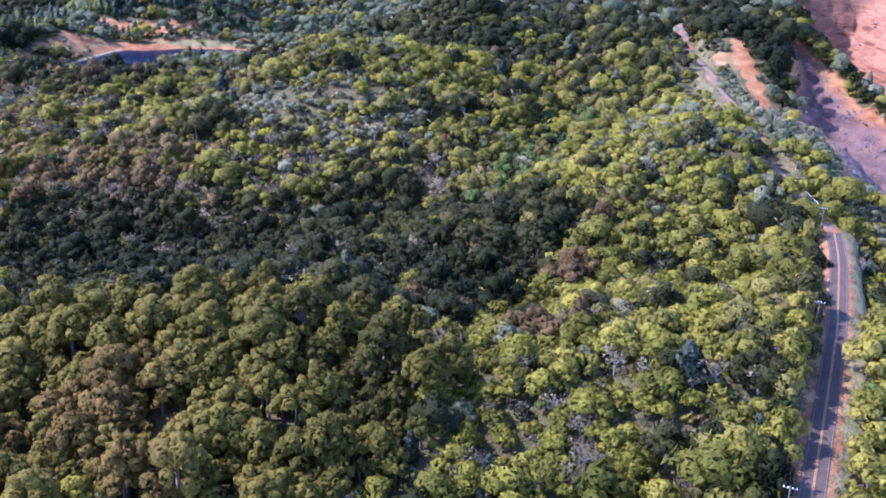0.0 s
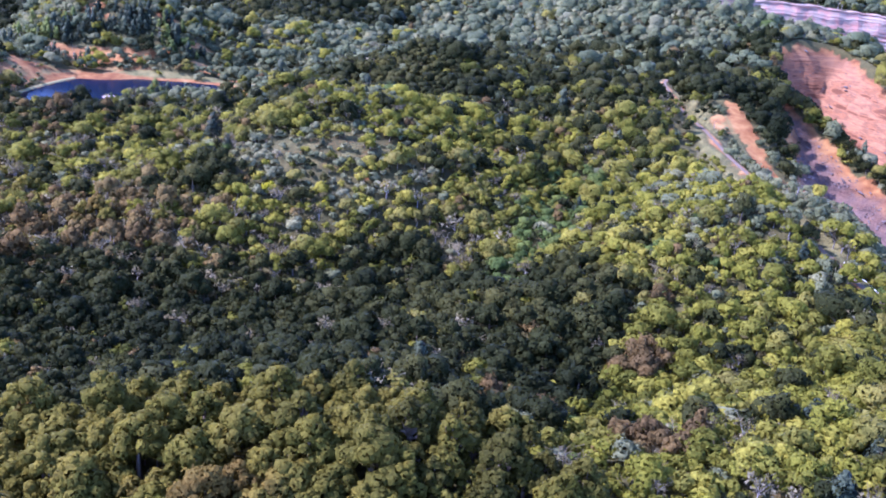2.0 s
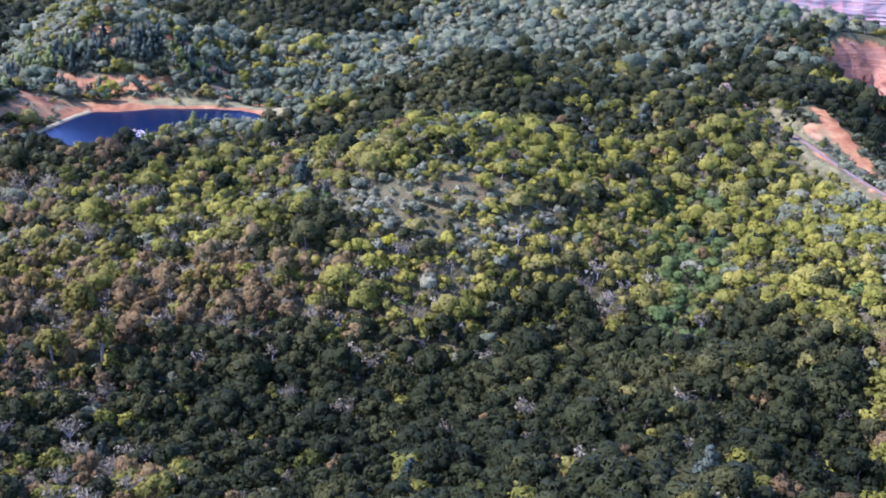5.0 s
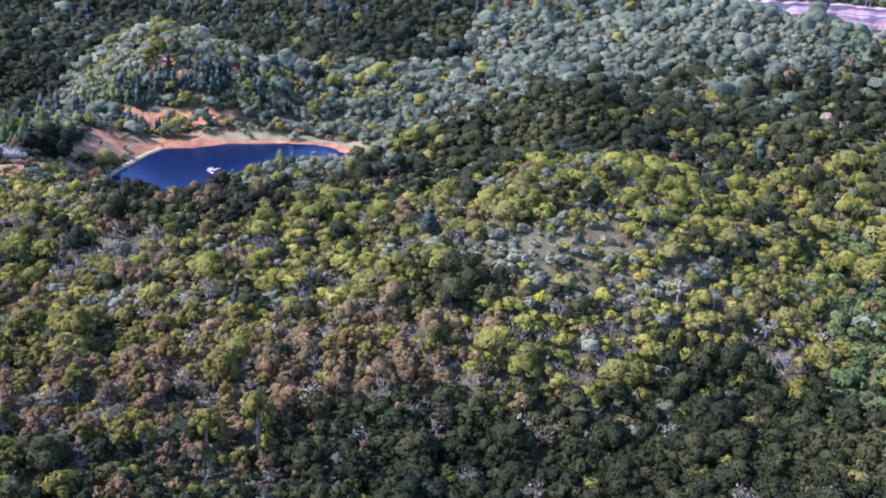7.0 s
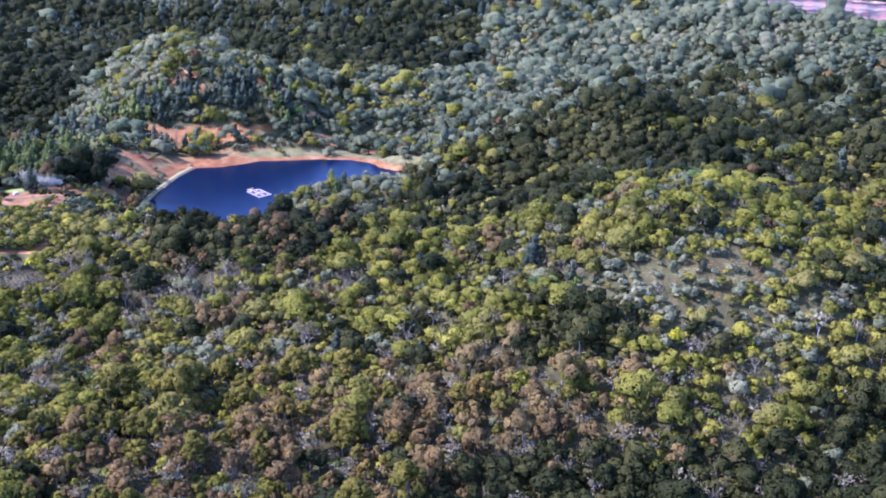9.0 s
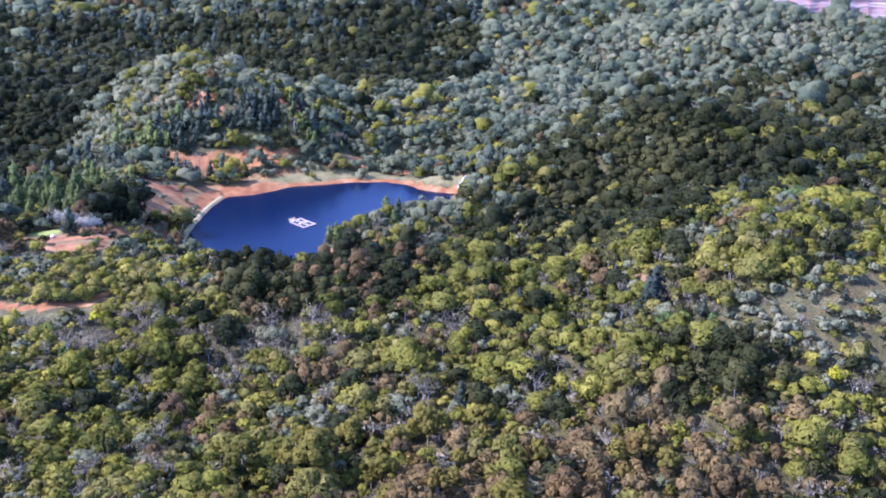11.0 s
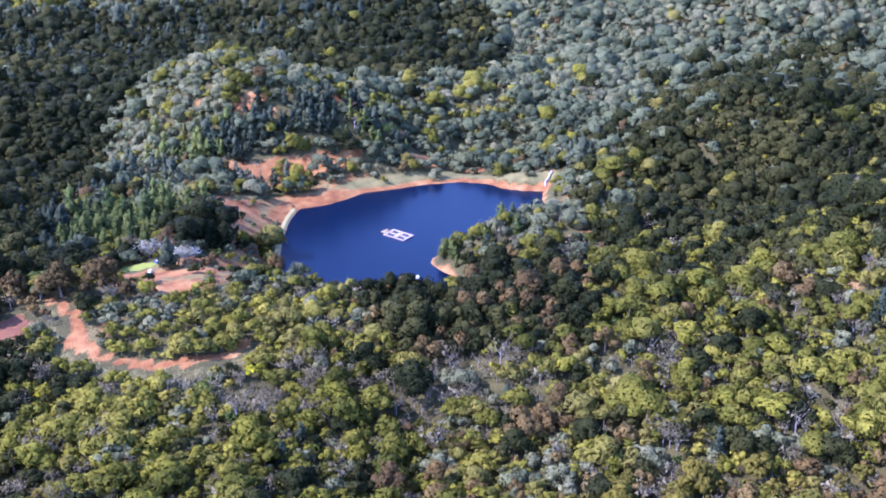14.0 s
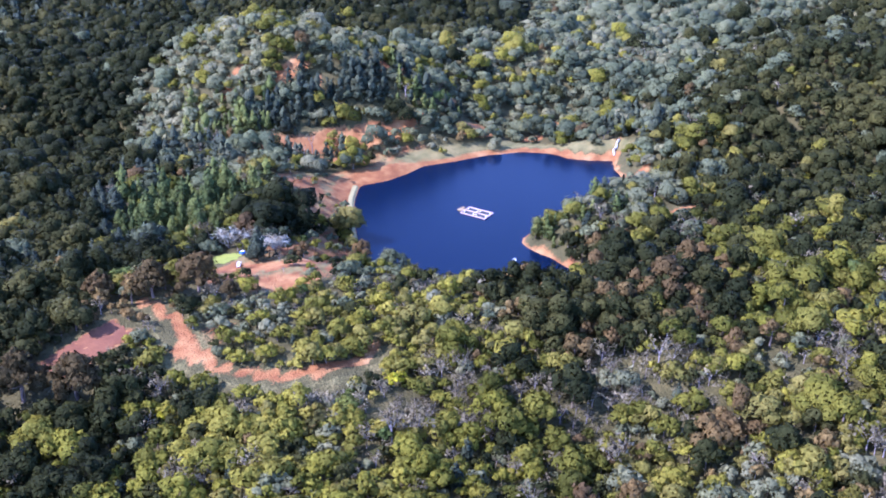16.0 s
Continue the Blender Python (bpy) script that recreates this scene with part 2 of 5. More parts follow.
# ---- ground cover on the plan ----
CLEARING = [(-292, 815), (-275, 826), (-255, 830), (-262, 800), (-275, 770), (-279, 735), (-288, 718), (-325, 700), (-345, 708), (-335, 722), (-308, 730), (-293, 752), (-294, 785)]
YARD = [(-347, 712), (-325, 720), (-300, 716), (-283, 722), (-293, 700), (-310, 679), (-334, 677), (-350, 693)]
FIELD = [(-412, 664), (-383, 680), (-378, 668), (-400, 655)]
TRACKS = [
    [(-282, 723), (-292, 720), (-304, 709), (-320, 700), (-335, 708), (-352, 714), (-372, 730), (-392, 746)],
    [(-320, 700), (-331, 690), (-328, 681), (-316, 680)],
    [(-372, 690), (-365, 672), (-366, 651), (-357, 638), (-347, 630), (-333, 624), (-317, 626), (-310, 633)],
    [(-294, 866), (-275, 870), (-258, 866), (-239, 868), (-213, 862), (-190, 866)],
]


def patch(x, y, rx, ry, turn, strength):
    return x, y, rx, ry, turn, strength


BARE = (
    patch(-254, 903, 12, 6, 20, 0.9), patch(-283, 918, 11, 5, 35, 0.85), patch(-194, 899, 12, 5, -25, 0.9), patch(-160, 862, 14, 8, 10, 0.9),
    patch(-162, 890, 7, 4, 0, 0.9), patch(-132, 847, 8, 5, 0, 0.9), patch(-104, 806, 8, 5, 60, 0.9), patch(-36, 487, 3.5, 2.5, 0, 1.0), patch(-50, 503, 38, 18, 10, 0.36),
    patch(15, 781, 8, 4, 0, 1.0), patch(92, 883, 8, 7, 0, 0.8), patch(-187, 905, 7, 4, 10, 0.8), patch(-281, 802, 7, 9, 0, 0.85), patch(-142, 697, 9, 3, 10, 1.0), patch(-200, 560, 3, 4, 0, 0.6), patch(-356, 656, 13, 8, 30, 0.45), patch(-392, 747, 10, 5, 20, 0.8),
    patch(-243, 862, 50, 9, -3, 0.82), patch(-228, 847, 38, 6, 0, 0.72), patch(-104, 862, 12, 8, 0, 0.8), patch(-241, 893, 4, 3, 10, 0.8), patch(-203, 892, 5, 2.5, 0, 0.75), patch(-171, 885, 5, 3, 0, 0.8), patch(-300, 845, 9, 5, 40, 0.8), patch(-310, 690, 14, 10, 0, 0.45), patch(-105, 566, 9, 5, 0, 0.5), patch(-118, 765, 7, 5, 0, 0.7), patch(136, 330, 6, 7, 0, 0.8),
    patch(165, 590, 8, 12, 0, 0.8), patch(-284, 809, 9, 10, 0, 0.75), patch(-292, 765, 5, 9, 0, 0.9),
)


def bare_soil(x, y):
    """How bare the soil lies, 0 to 1."""
    x, y = np.asarray(x, float), np.asarray(y, float)
    s = np.zeros(np.shape(x))
    for px, py, rx, ry, turn, strength in BARE:
        c, d = math.cos(radians(turn)), math.sin(radians(turn))
        u, v = ((x - px) * c + (y - py) * d) / rx, ((y - py) * c - (x - px) * d) / ry
        s = np.maximum(s, strength * (1 - ease(0.6, 1.25, np.hypot(u, v) + 0.25 * waves(x, y, 9, 5))))
    for line, half in zip(TRACKS, (2.8, 2.6, 2.1, 3.0)):
        s = np.maximum(s, 1 - ease(half * 0.7, half * 1.5, line_distance(x, y, line) + 0.5 * waves(x, y, 7, 6)))
    s = np.maximum(s, 0.58 * (1 - ease(-3, 3, outline_distance(x, y, CLEARING) + 2 * waves(x, y, 14, 7))))
    s = np.maximum(s, 0.62 * (1 - ease(-3, 3, outline_distance(x, y, YARD) + 2 * waves(x, y, 11, 12))))
    s = np.maximum(s, 0.97 * (1 - ease(-1.5, 1.5, outline_distance(x, y, FIELD))))
    shore = outline_distance(x, y, LAKE)
    north = ease(790, 812, y) * (0.4 + 1.6 * ease(-195, -222, x))
    s = np.maximum(s, (1 - ease(1.2 + 4.5 * north, 2.6 + 9 * north, shore + 0.8 * waves(x, y, 12, 8))) * (0.75 + 0.25 * ease(790, 812, y)))
    s = np.maximum(s, ease(1, 5, -outline_distance(x, y, BOWL_NEAR) + 4 * waves(x, y, 26, 9)))
    s = np.maximum(s, ease(1, 5, -outline_distance(x, y, BOWL_FAR) + 4 * waves(x, y, 30, 10)))
    s = np.maximum(s, ease(0, 10, -outline_distance(x, y, CANYON)))
    s = np.maximum(s, 0.7 * (1 - ease(1.6, 3.6, line_distance(x, y, TRAIL) + 0.6 * waves(x, y, 11, 44))))
    s = np.maximum(s, 0.9 * (1 - ease(3.5, 6.0, line_distance(x, y, STRIP) + 1.5 * waves(x, y, 14, 43))))
    s = np.maximum(s, 0.6 * (1 - ease(4.5, 8.0, line_distance(x, y, ROAD) + 1.5 * waves(x, y, 9, 39))))
    return np.clip(s, 0, 1)


def grass_cover(x, y):
    flat = np.hypot((x + 229) / 22, (y - 848) / 9)
    g = 0.5 * (1 - ease(0.7, 1.2, flat + 0.3 * waves(x, y, 12, 19)))
    g = np.maximum(g, 0.6 * (1 - ease(-2, 3, outline_distance(x, y, YARD))) * ease(-0.3, 0.3, waves(x, y, 13, 13)) * ease(3, 5, line_distance(x, y, TRACKS[0])))
    shore = outline_distance(x, y, LAKE)
    g = np.maximum(g, 0.5 * (1 - ease(0.7, 1.2, np.hypot((x + 50) / 40, (y - 503) / 20))) * ease(-0.6, 0.2, waves(x, y, 16, 36)))
    g = np.maximum(g, 0.75 * ease(2.5 + 6 * ease(-205, -222, x), 5 + 8 * ease(-205, -222, x), shore) * (1 - ease(11, 18, shore)) * ease(785, 805, y))
    g = np.maximum(g, 0.55 * (1 - ease(-2, 4, outline_distance(x, y, CLEARING))) * ease(-0.2, 0.5, waves(x, y, 18, 11)))
    g = np.maximum(g, 0.8 * ease(3.6, 4.6, line_distance(x, y, ROAD)) * (1 - ease(7, 10, line_distance(x, y, ROAD))) * (x > np.interp(y, [q[1] for q in ROAD], [q[0] for q in ROAD])))
    beside_track = line_distance(x, y, TRACKS[2])
    g = np.maximum(g, 0.6 * ease(2.6, 4.6, beside_track) * (1 - ease(6, 12, beside_track + 3 * waves(x, y, 12, 45))))
    beside_trail = np.minimum(line_distance(x, y, TRAIL), line_distance(x, y, STRIP) - 3)
    g = np.maximum(g, 0.58 * ease(2.0, 3.6, beside_trail) * (1 - ease(6, 11, beside_trail + 3 * waves(x, y, 15, 46))))
    return np.clip(g, 0, 1)


def ground_material():
    m, nodes, links, p = material("forest_floor_and_red_earth")
    co = nodes.new("ShaderNodeNewGeometry").outputs["Position"]
    fine, mid, big = (noise_node(nodes, links, s, 6, co) for s in (0.8, 6.0, 45.0))
    litter = ramp_node(nodes, [(0.3, (0.030, 0.029, 0.009)), (0.5, (0.056, 0.050, 0.015)), (0.7, (0.096, 0.080, 0.026))])
    links.new(math_node(nodes, links, "ADD", math_node(nodes, links, "MULTIPLY", fine.outputs[0], 0.5), math_node(nodes, links, "MULTIPLY", mid.outputs[0], 0.5)), litter.inputs[0])
    earth = ramp_node(nodes, [(0.32, (0.105, 0.035, 0.011)), (0.46, (0.185, 0.077, 0.022)), (0.58, (0.255, 0.130, 0.043)), (0.72, (0.32, 0.200, 0.080))])
    links.new(math_node(nodes, links, "ADD", math_node(nodes, links, "MULTIPLY", mid.outputs[0], 0.6), math_node(nodes, links, "MULTIPLY", big.outputs[0], 0.4)), earth.inputs[0])
    stretch = nodes.new("ShaderNodeMapping")
    stretch.inputs["Scale"].default_value = (0.09, 0.09, 0.8)
    links.new(co, stretch.inputs[0])
    strata = noise_node(nodes, links, 2.6, 6, stretch.outputs[0])
    layers = ramp_node(nodes, [(0.36, (0.10, 0.040, 0.018)), (0.43, (0.215, 0.095, 0.042)), (0.49, (0.14, 0.066, 0.034)), (0.55, (0.25, 0.122, 0.056)), (0.63, (0.175, 0.088, 0.046))])
    links.new(strata.outputs[0], layers.inputs[0])
    attr_soil, attr_grass, attr_rock = (nodes.new("ShaderNodeAttribute") for _ in range(3))
    attr_soil.attribute_name, attr_grass.attribute_name, attr_rock.attribute_name = "soil", "grass", "rock"
    rough_edge = math_node(nodes, links, "MULTIPLY", math_node(nodes, links, "SUBTRACT", fine.outputs[0], 0.5), 0.9)
    bare = ramp_node(nodes, [(0.38, (0, 0, 0)), (0.60, (1, 1, 1))])
    links.new(math_node(nodes, links, "ADD", attr_soil.outputs["Fac"], rough_edge), bare.inputs[0])
    attr_scree = nodes.new("ShaderNodeAttribute")
    attr_scree.attribute_name = "scree"
    rubble = ramp_node(nodes, [(0.38, (0.026, 0.017, 0.015)), (0.5, (0.080, 0.050, 0.040)), (0.64, (0.130, 0.084, 0.064))])
    links.new(math_node(nodes, links, "ADD", math_node(nodes, links, "MULTIPLY", fine.outputs[0], 0.5), math_node(nodes, links, "MULTIPLY", strata.outputs[0], 0.5)), rubble.inputs[0])
    color = mix_node(nodes, links, attr_rock.outputs["Fac"], earth.outputs[0], layers.outputs[0])
    color = mix_node(nodes, links, attr_scree.outputs["Fac"], color, rubble.outputs[0])
    color = mix_node(nodes, links, bare.outputs[0], litter.outputs[0], color)
    turf = ramp_node(nodes, [(0.3, (0.085, 0.084, 0.026)), (0.7, (0.175, 0.146, 0.052))])
    links.new(mid.outputs[0], turf.inputs[0])
    lawn = ramp_node(nodes, [(0.35, (0, 0, 0)), (0.65, (1, 1, 1))])
    links.new(math_node(nodes, links, "ADD", attr_grass.outputs["Fac"], rough_edge), lawn.inputs[0])
    color = mix_node(nodes, links, lawn.outputs[0], color, turf.outputs[0])
    links.new(color, p.inputs["Base Color"])
    p.inputs["Roughness"].default_value, p.inputs["Specular IOR Level"].default_value = 0.92, 0.2
    bn = nodes.new("ShaderNodeBump")
    bn.inputs["Strength"].default_value, bn.inputs["Distance"].default_value = 0.9, 0.7
    links.new(math_node(nodes, links, "ADD", fine.outputs[0], strata.outputs[0]), bn.inputs["Height"])
    links.new(bn.outputs[0], p.inputs["Normal"])
    return m


def fast_mesh(name, verts, faces, materials, attributes=(), face_material=None, smooth=False):
    """A mesh from arrays; faces is an array of equal-sided faces."""
    me = bpy.data.meshes.new(name)
    verts, faces = np.asarray(verts, np.float32), np.asarray(faces, np.int32)
    n, k = faces.shape
    me.vertices.add(len(verts))
    me.vertices.foreach_set("co", verts.ravel())
    me.loops.add(n * k)
    me.loops.foreach_set("vertex_index", faces.ravel())
    me.polygons.add(n)
    me.polygons.foreach_set("loop_start", np.arange(0, n * k, k, dtype=np.int32))
    for m in materials:
        me.materials.append(m)
    if face_material is not None:
        me.polygons.foreach_set("material_index", np.asarray(face_material, np.int32))
    me.polygons.foreach_set("use_smooth", np.full(n, smooth))
    for key, values in attributes:
        values = np.asarray(values, np.float32)
        a = me.attributes.new(key, "FLOAT_VECTOR" if values.ndim > 1 else "FLOAT", "POINT")
        a.data.foreach_set("vector" if values.ndim > 1 else "value", values.ravel())
    me.update(calc_edges=True)
    return me


def steps(dense, medium, step, mid_step, reach):
    """Grid lines: close together inside, wider and wider outside."""
    inner = list(np.arange(dense[0], dense[1] + 0.1, step))
    low, high = list(np.arange(dense[0] - mid_step, medium[0], -mid_step)), list(np.arange(dense[1] + mid_step, medium[1], mid_step))
    for side, sign in ((low, -1), (high, 1)):
        gap, at = mid_step, side[-1]
        while abs(at) < reach:
            gap *= 1.35
            at += sign * gap
            side.append(at)
    return np.array(low[::-1] + inner + high)


gx, gy = steps((-460, 338), (-900, 1150), 4.0, 10, 4700), steps((130, 965), (60, 1750), 4.0, 10, 4700)
GX, GY = np.meshgrid(gx, gy)
GZ = ground_height(GX, GY)
near_lake = outline_distance(GX, GY, LAKE)
SOIL, GRASS = bare_soil(GX, GY), grass_cover(GX, GY)
ROCK = np.maximum(ease(2, 9, -outline_distance(GX, GY, BOWL_FAR)), np.maximum(0.6 * ease(4, 20, -outline_distance(GX, GY, BOWL_NEAR)), ease(0, 10, -outline_distance(GX, GY, CANYON))))
SCREE = ease(5, 14, -outline_distance(GX, GY, BOWL_NEAR) + 6 * waves(GX, GY, 30, 14)) * (0.8 + 0.2 * ease(640, 600, GY + 22 * waves(GX, GY, 34, 17))) * (0.8 + 0.2 * ease(-0.4, 0.3, waves(GX, GY, 22, 18)))
cliffy = ROCK * (GX < 600)
GZ = GZ + cliffy * (1.6 * waves(GX, GY, 13, 15) + 1.0 * waves(GX + GZ, GY, 6, 16))
GZ = GZ - 0.8 * cliffy * (13 / 6.283) * np.sin((GZ + 3 * waves(GX, GY, 60, 20)) * 6.283 / 13)
cols, rows_n = len(gx), len(gy)
ids = np.arange(cols * rows_n).reshape(rows_n, cols)
quads = np.stack([ids[:-1, :-1], ids[:-1, 1:], ids[1:, 1:], ids[1:, :-1]], -1).reshape(-1, 4)
GROUND = ground_material()
ground = new("ground", fast_mesh("ground", np.stack([GX, GY, GZ], -1).reshape(-1, 3), quads, [GROUND], (("soil", SOIL.ravel()), ("grass", GRASS.ravel()), ("rock", ROCK.ravel()), ("scree", SCREE.ravel())), smooth=True))
tagged(ground, "forest floor with bare red earth and eroded canyon slopes", "ground", kind="structure")


def water_material():
    m, nodes, links, p = material("lake_water")
    p.inputs["Base Color"].default_value = (0.0018, 0.0055, 0.017, 1)
    p.inputs["Roughness"].default_value, p.inputs["IOR"].default_value = 0.22, 1.33
    p.inputs["Specular IOR Level"].default_value = 0.10
    co = nodes.new("ShaderNodeTexCoord").outputs["Object"]
    n = noise_node(nodes, links, 1.4, 4, co)
    bn = nodes.new("ShaderNodeBump")
    bn.inputs["Strength"].default_value, bn.inputs["Distance"].default_value = 0.15, 0.12
    links.new(n.outputs[0], bn.inputs["Height"])
    links.new(bn.outputs[0], p.inputs["Normal"])
    return m


WATER = water_material()
bm = bmesh.new()
bmesh.ops.create_grid(bm, x_segments=24, y_segments=24, size=1)
bmesh.ops.scale(bm, vec=(95, 90, 1), verts=bm.verts)
me = bpy.data.meshes.new("lake_water")
bm.to_mesh(me)
bm.free()
me.materials.append(WATER)
water = new("water", me)
water.location = (-192, 757, 0)
tagged(water, "still dark blue water of a small reservoir", "lake", kind="structure")

field_x, field_y = np.meshgrid(np.arange(-414, -376, 1.2), np.arange(653, 682, 1.2))
inside = outline_distance(field_x, field_y, FIELD) < 0.4
field_z = ground_height(field_x, field_y) + 0.12 + 0.10 * np.sin((field_x * 0.5 + field_y) * 2.4) + 0.12 * waves(field_x, field_y, 5, 33)
number = np.arange(field_x.size).reshape(field_x.shape)
cells = np.stack([number[:-1, :-1], number[:-1, 1:], number[1:, 1:], number[1:, :-1]], -1)[inside[:-1, :-1] & inside[1:, 1:] & inside[1:, :-1] & inside[:-1, 1:]]
FIELD_SOIL = grainy("tilled_red_soil", (0.095, 0.034, 0.012), (0.155, 0.062, 0.022), 5.0, 0.95, 0.1)
field = new("field", fast_mesh("field", np.stack([field_x, field_y, field_z], -1).reshape(-1, 3), cells, [FIELD_SOIL], smooth=True))
tagged(field, "small tilled field of dark red soil", "field", kind="structure")

lawn_x, lawn_y = np.meshgrid(np.arange(-350, -326, 0.8), np.arange(712, 736, 0.8))
lawn_in = np.hypot((lawn_x + 337.5) / 8.5, (lawn_y - 723.5) / 5.5) + 0.12 * waves(lawn_x, lawn_y, 5, 34) < 1
lawn_z = ground_height(lawn_x, lawn_y) + 0.12 + 0.05 * waves(lawn_x, lawn_y, 2.5, 35)
number = np.arange(lawn_x.size).reshape(lawn_x.shape)
cells = np.stack([number[:-1, :-1], number[:-1, 1:], number[1:, 1:], number[1:, :-1]], -1)[lawn_in[:-1, :-1] & lawn_in[1:, 1:]]
LAWN = grainy("mown_grass", (0.125, 0.150, 0.012), (0.18, 0.20, 0.022), 2.5, 0.9, 0.05)
lawn = new("lawn", fast_mesh("lawn", np.stack([lawn_x, lawn_y, lawn_z], -1).reshape(-1, 3), cells, [LAWN], smooth=True))
tagged(lawn, "small bright green mown lawn beside the track", "lawn", kind="structure")

# ---- trees ----
# A tree's shape comes as arrays: points, triangles and each triangle's stuff (0 leaves, 1 bark).


def blob_arrays(r, centre, radius, jitter=0.22):
    """A rough lump of eight faces."""
    v = np.array([(1, 0, 0), (0, 1, 0), (-1, 0, 0), (0, -1, 0), (0, 0, 1), (0, 0, -1)], float) + r.uniform(-jitter, jitter, (6, 3))
    spin = r.uniform(0, 1.5)
    v = np.stack([v[:, 0] * math.cos(spin) - v[:, 1] * math.sin(spin), v[:, 0] * math.sin(spin) + v[:, 1] * math.cos(spin), v[:, 2]], 1) * 1.15
    f = np.array([(0, 1, 4), (1, 2, 4), (2, 3, 4), (3, 0, 4), (1, 0, 5), (2, 1, 5), (3, 2, 5), (0, 3, 5)])
    return v * np.asarray(radius) + np.asarray(centre), f


def tuft_arrays(r, centres, outward, size, loose):
    """Leaf tufts that face roughly outward."""
    n = len(centres)
    normal = outward + loose * r.normal(size=(n, 3))
    normal /= np.linalg.norm(normal, axis=1)[:, None] + 1e-9
    side = np.cross(normal, r.normal(size=(n, 3)))
    side /= np.linalg.norm(side, axis=1)[:, None] + 1e-9
    along = np.cross(normal, side)
    s = size * r.uniform(0.6, 1.35, (n, 1))
    a = r.uniform(0.7, 1.3, (3, n, 1))
    v = np.stack([centres - side * s * a[0] - along * s * 0.5, centres + side * s * a[1] - along * s * 0.5, centres + along * s * a[2] + 0.25 * s * normal], 1).reshape(-1, 3)
    return v, np.arange(3 * n).reshape(n, 3)


def limb_arrays(a, b, wide, narrow, sides=4):
    """A tapered limb from a to b."""
    a, b = np.asarray(a, float), np.asarray(b, float)
    d = (b - a) / (np.linalg.norm(b - a) + 1e-9)
    u = np.cross(d, (0.3, 0.9, 0.2))
    u /= np.linalg.norm(u)
    w = np.cross(d, u)
    ring = [(u * math.cos(t) + w * math.sin(t)) for t in np.arange(sides) * 2 * math.pi / sides]
    v = np.array([a + wide * p for p in ring] + [b + narrow * p for p in ring])
    f = []
    for i in range(sides):
        j = (i + 1) % sides
        f += [(i, j, sides + j), (i, sides + j, sides + i)]
    return v, np.array(f)


def join_arrays(pieces):
    """pieces: (points, triangles, stuff)."""
    vs, fs, ms, at = [], [], [], 0
    for v, f, m in pieces:
        vs.append(v), fs.append(f + at), ms.append(np.full(len(f), m))
        at += len(v)
    return np.concatenate(vs), np.concatenate(fs), np.concatenate(ms)


def dome_arrays(r, centre, radius, jitter=0.26):
    """A leafy dome of fifteen faces, open below, and its outward directions."""
    spin, fifth = r.uniform(0, 6.28), 2 * math.pi / 5
    v = [(0, 0, 1)]
    v += [(0.80 * math.cos(spin + i * fifth), 0.80 * math.sin(spin + i * fifth), 0.60) for i in range(5)]
    v += [(0.96 * math.cos(spin + (i + 0.5) * fifth), 0.96 * math.sin(spin + (i + 0.5) * fifth), -0.42) for i in range(5)]
    d = np.array(v)
    f = [(0, 1 + i, 1 + (i + 1) % 5) for i in range(5)]
    for i in range(5):
        j = (i + 1) % 5
        f += [(1 + i, 6 + i, 1 + j), (1 + j, 6 + i, 6 + j)]
    out = d / np.linalg.norm(d, axis=1)[:, None]
    return d * (1 + r.uniform(-jitter, jitter, (11, 1))) * np.asarray(radius) + np.asarray(centre), np.array(f), out


def soft_normals(v, f):
    """Directions out of the crown, for the soft shading of its leaves."""
    middle = np.array([0, 0, v[:, 2].max() * 0.45])
    dome = (v - middle) / (np.ptp(v, axis=0) / 2 + 1e-6)
    dome /= np.linalg.norm(dome, axis=1)[:, None] + 1e-9
    face = np.cross(v[f[:, 1]] - v[f[:, 0]], v[f[:, 2]] - v[f[:, 0]])
    face /= np.linalg.norm(face, axis=1)[:, None] + 1e-9
    out = np.zeros_like(v)
    for k in range(3):
        np.add.at(out, f[:, k], face)
    out /= np.linalg.norm(out, axis=1)[:, None] + 1e-9
    out *= np.where((out * dome).sum(1) < 0, -1, 1)[:, None]
    n = 0.62 * out + 0.75 * dome
    return n / (np.linalg.norm(n, axis=1)[:, None] + 1e-9)


def crown_mesh(crown, leaves):
    return fast_mesh("crown", crown[0], crown[1], [leaves], (("soft", crown_normals(crown)),), smooth=True)


def crown_normals(crown):
    """The crown's own directions where it brings them, else those of one dome."""
    return crown[3] if len(crown) > 3 else soft_normals(crown[0], crown[1])


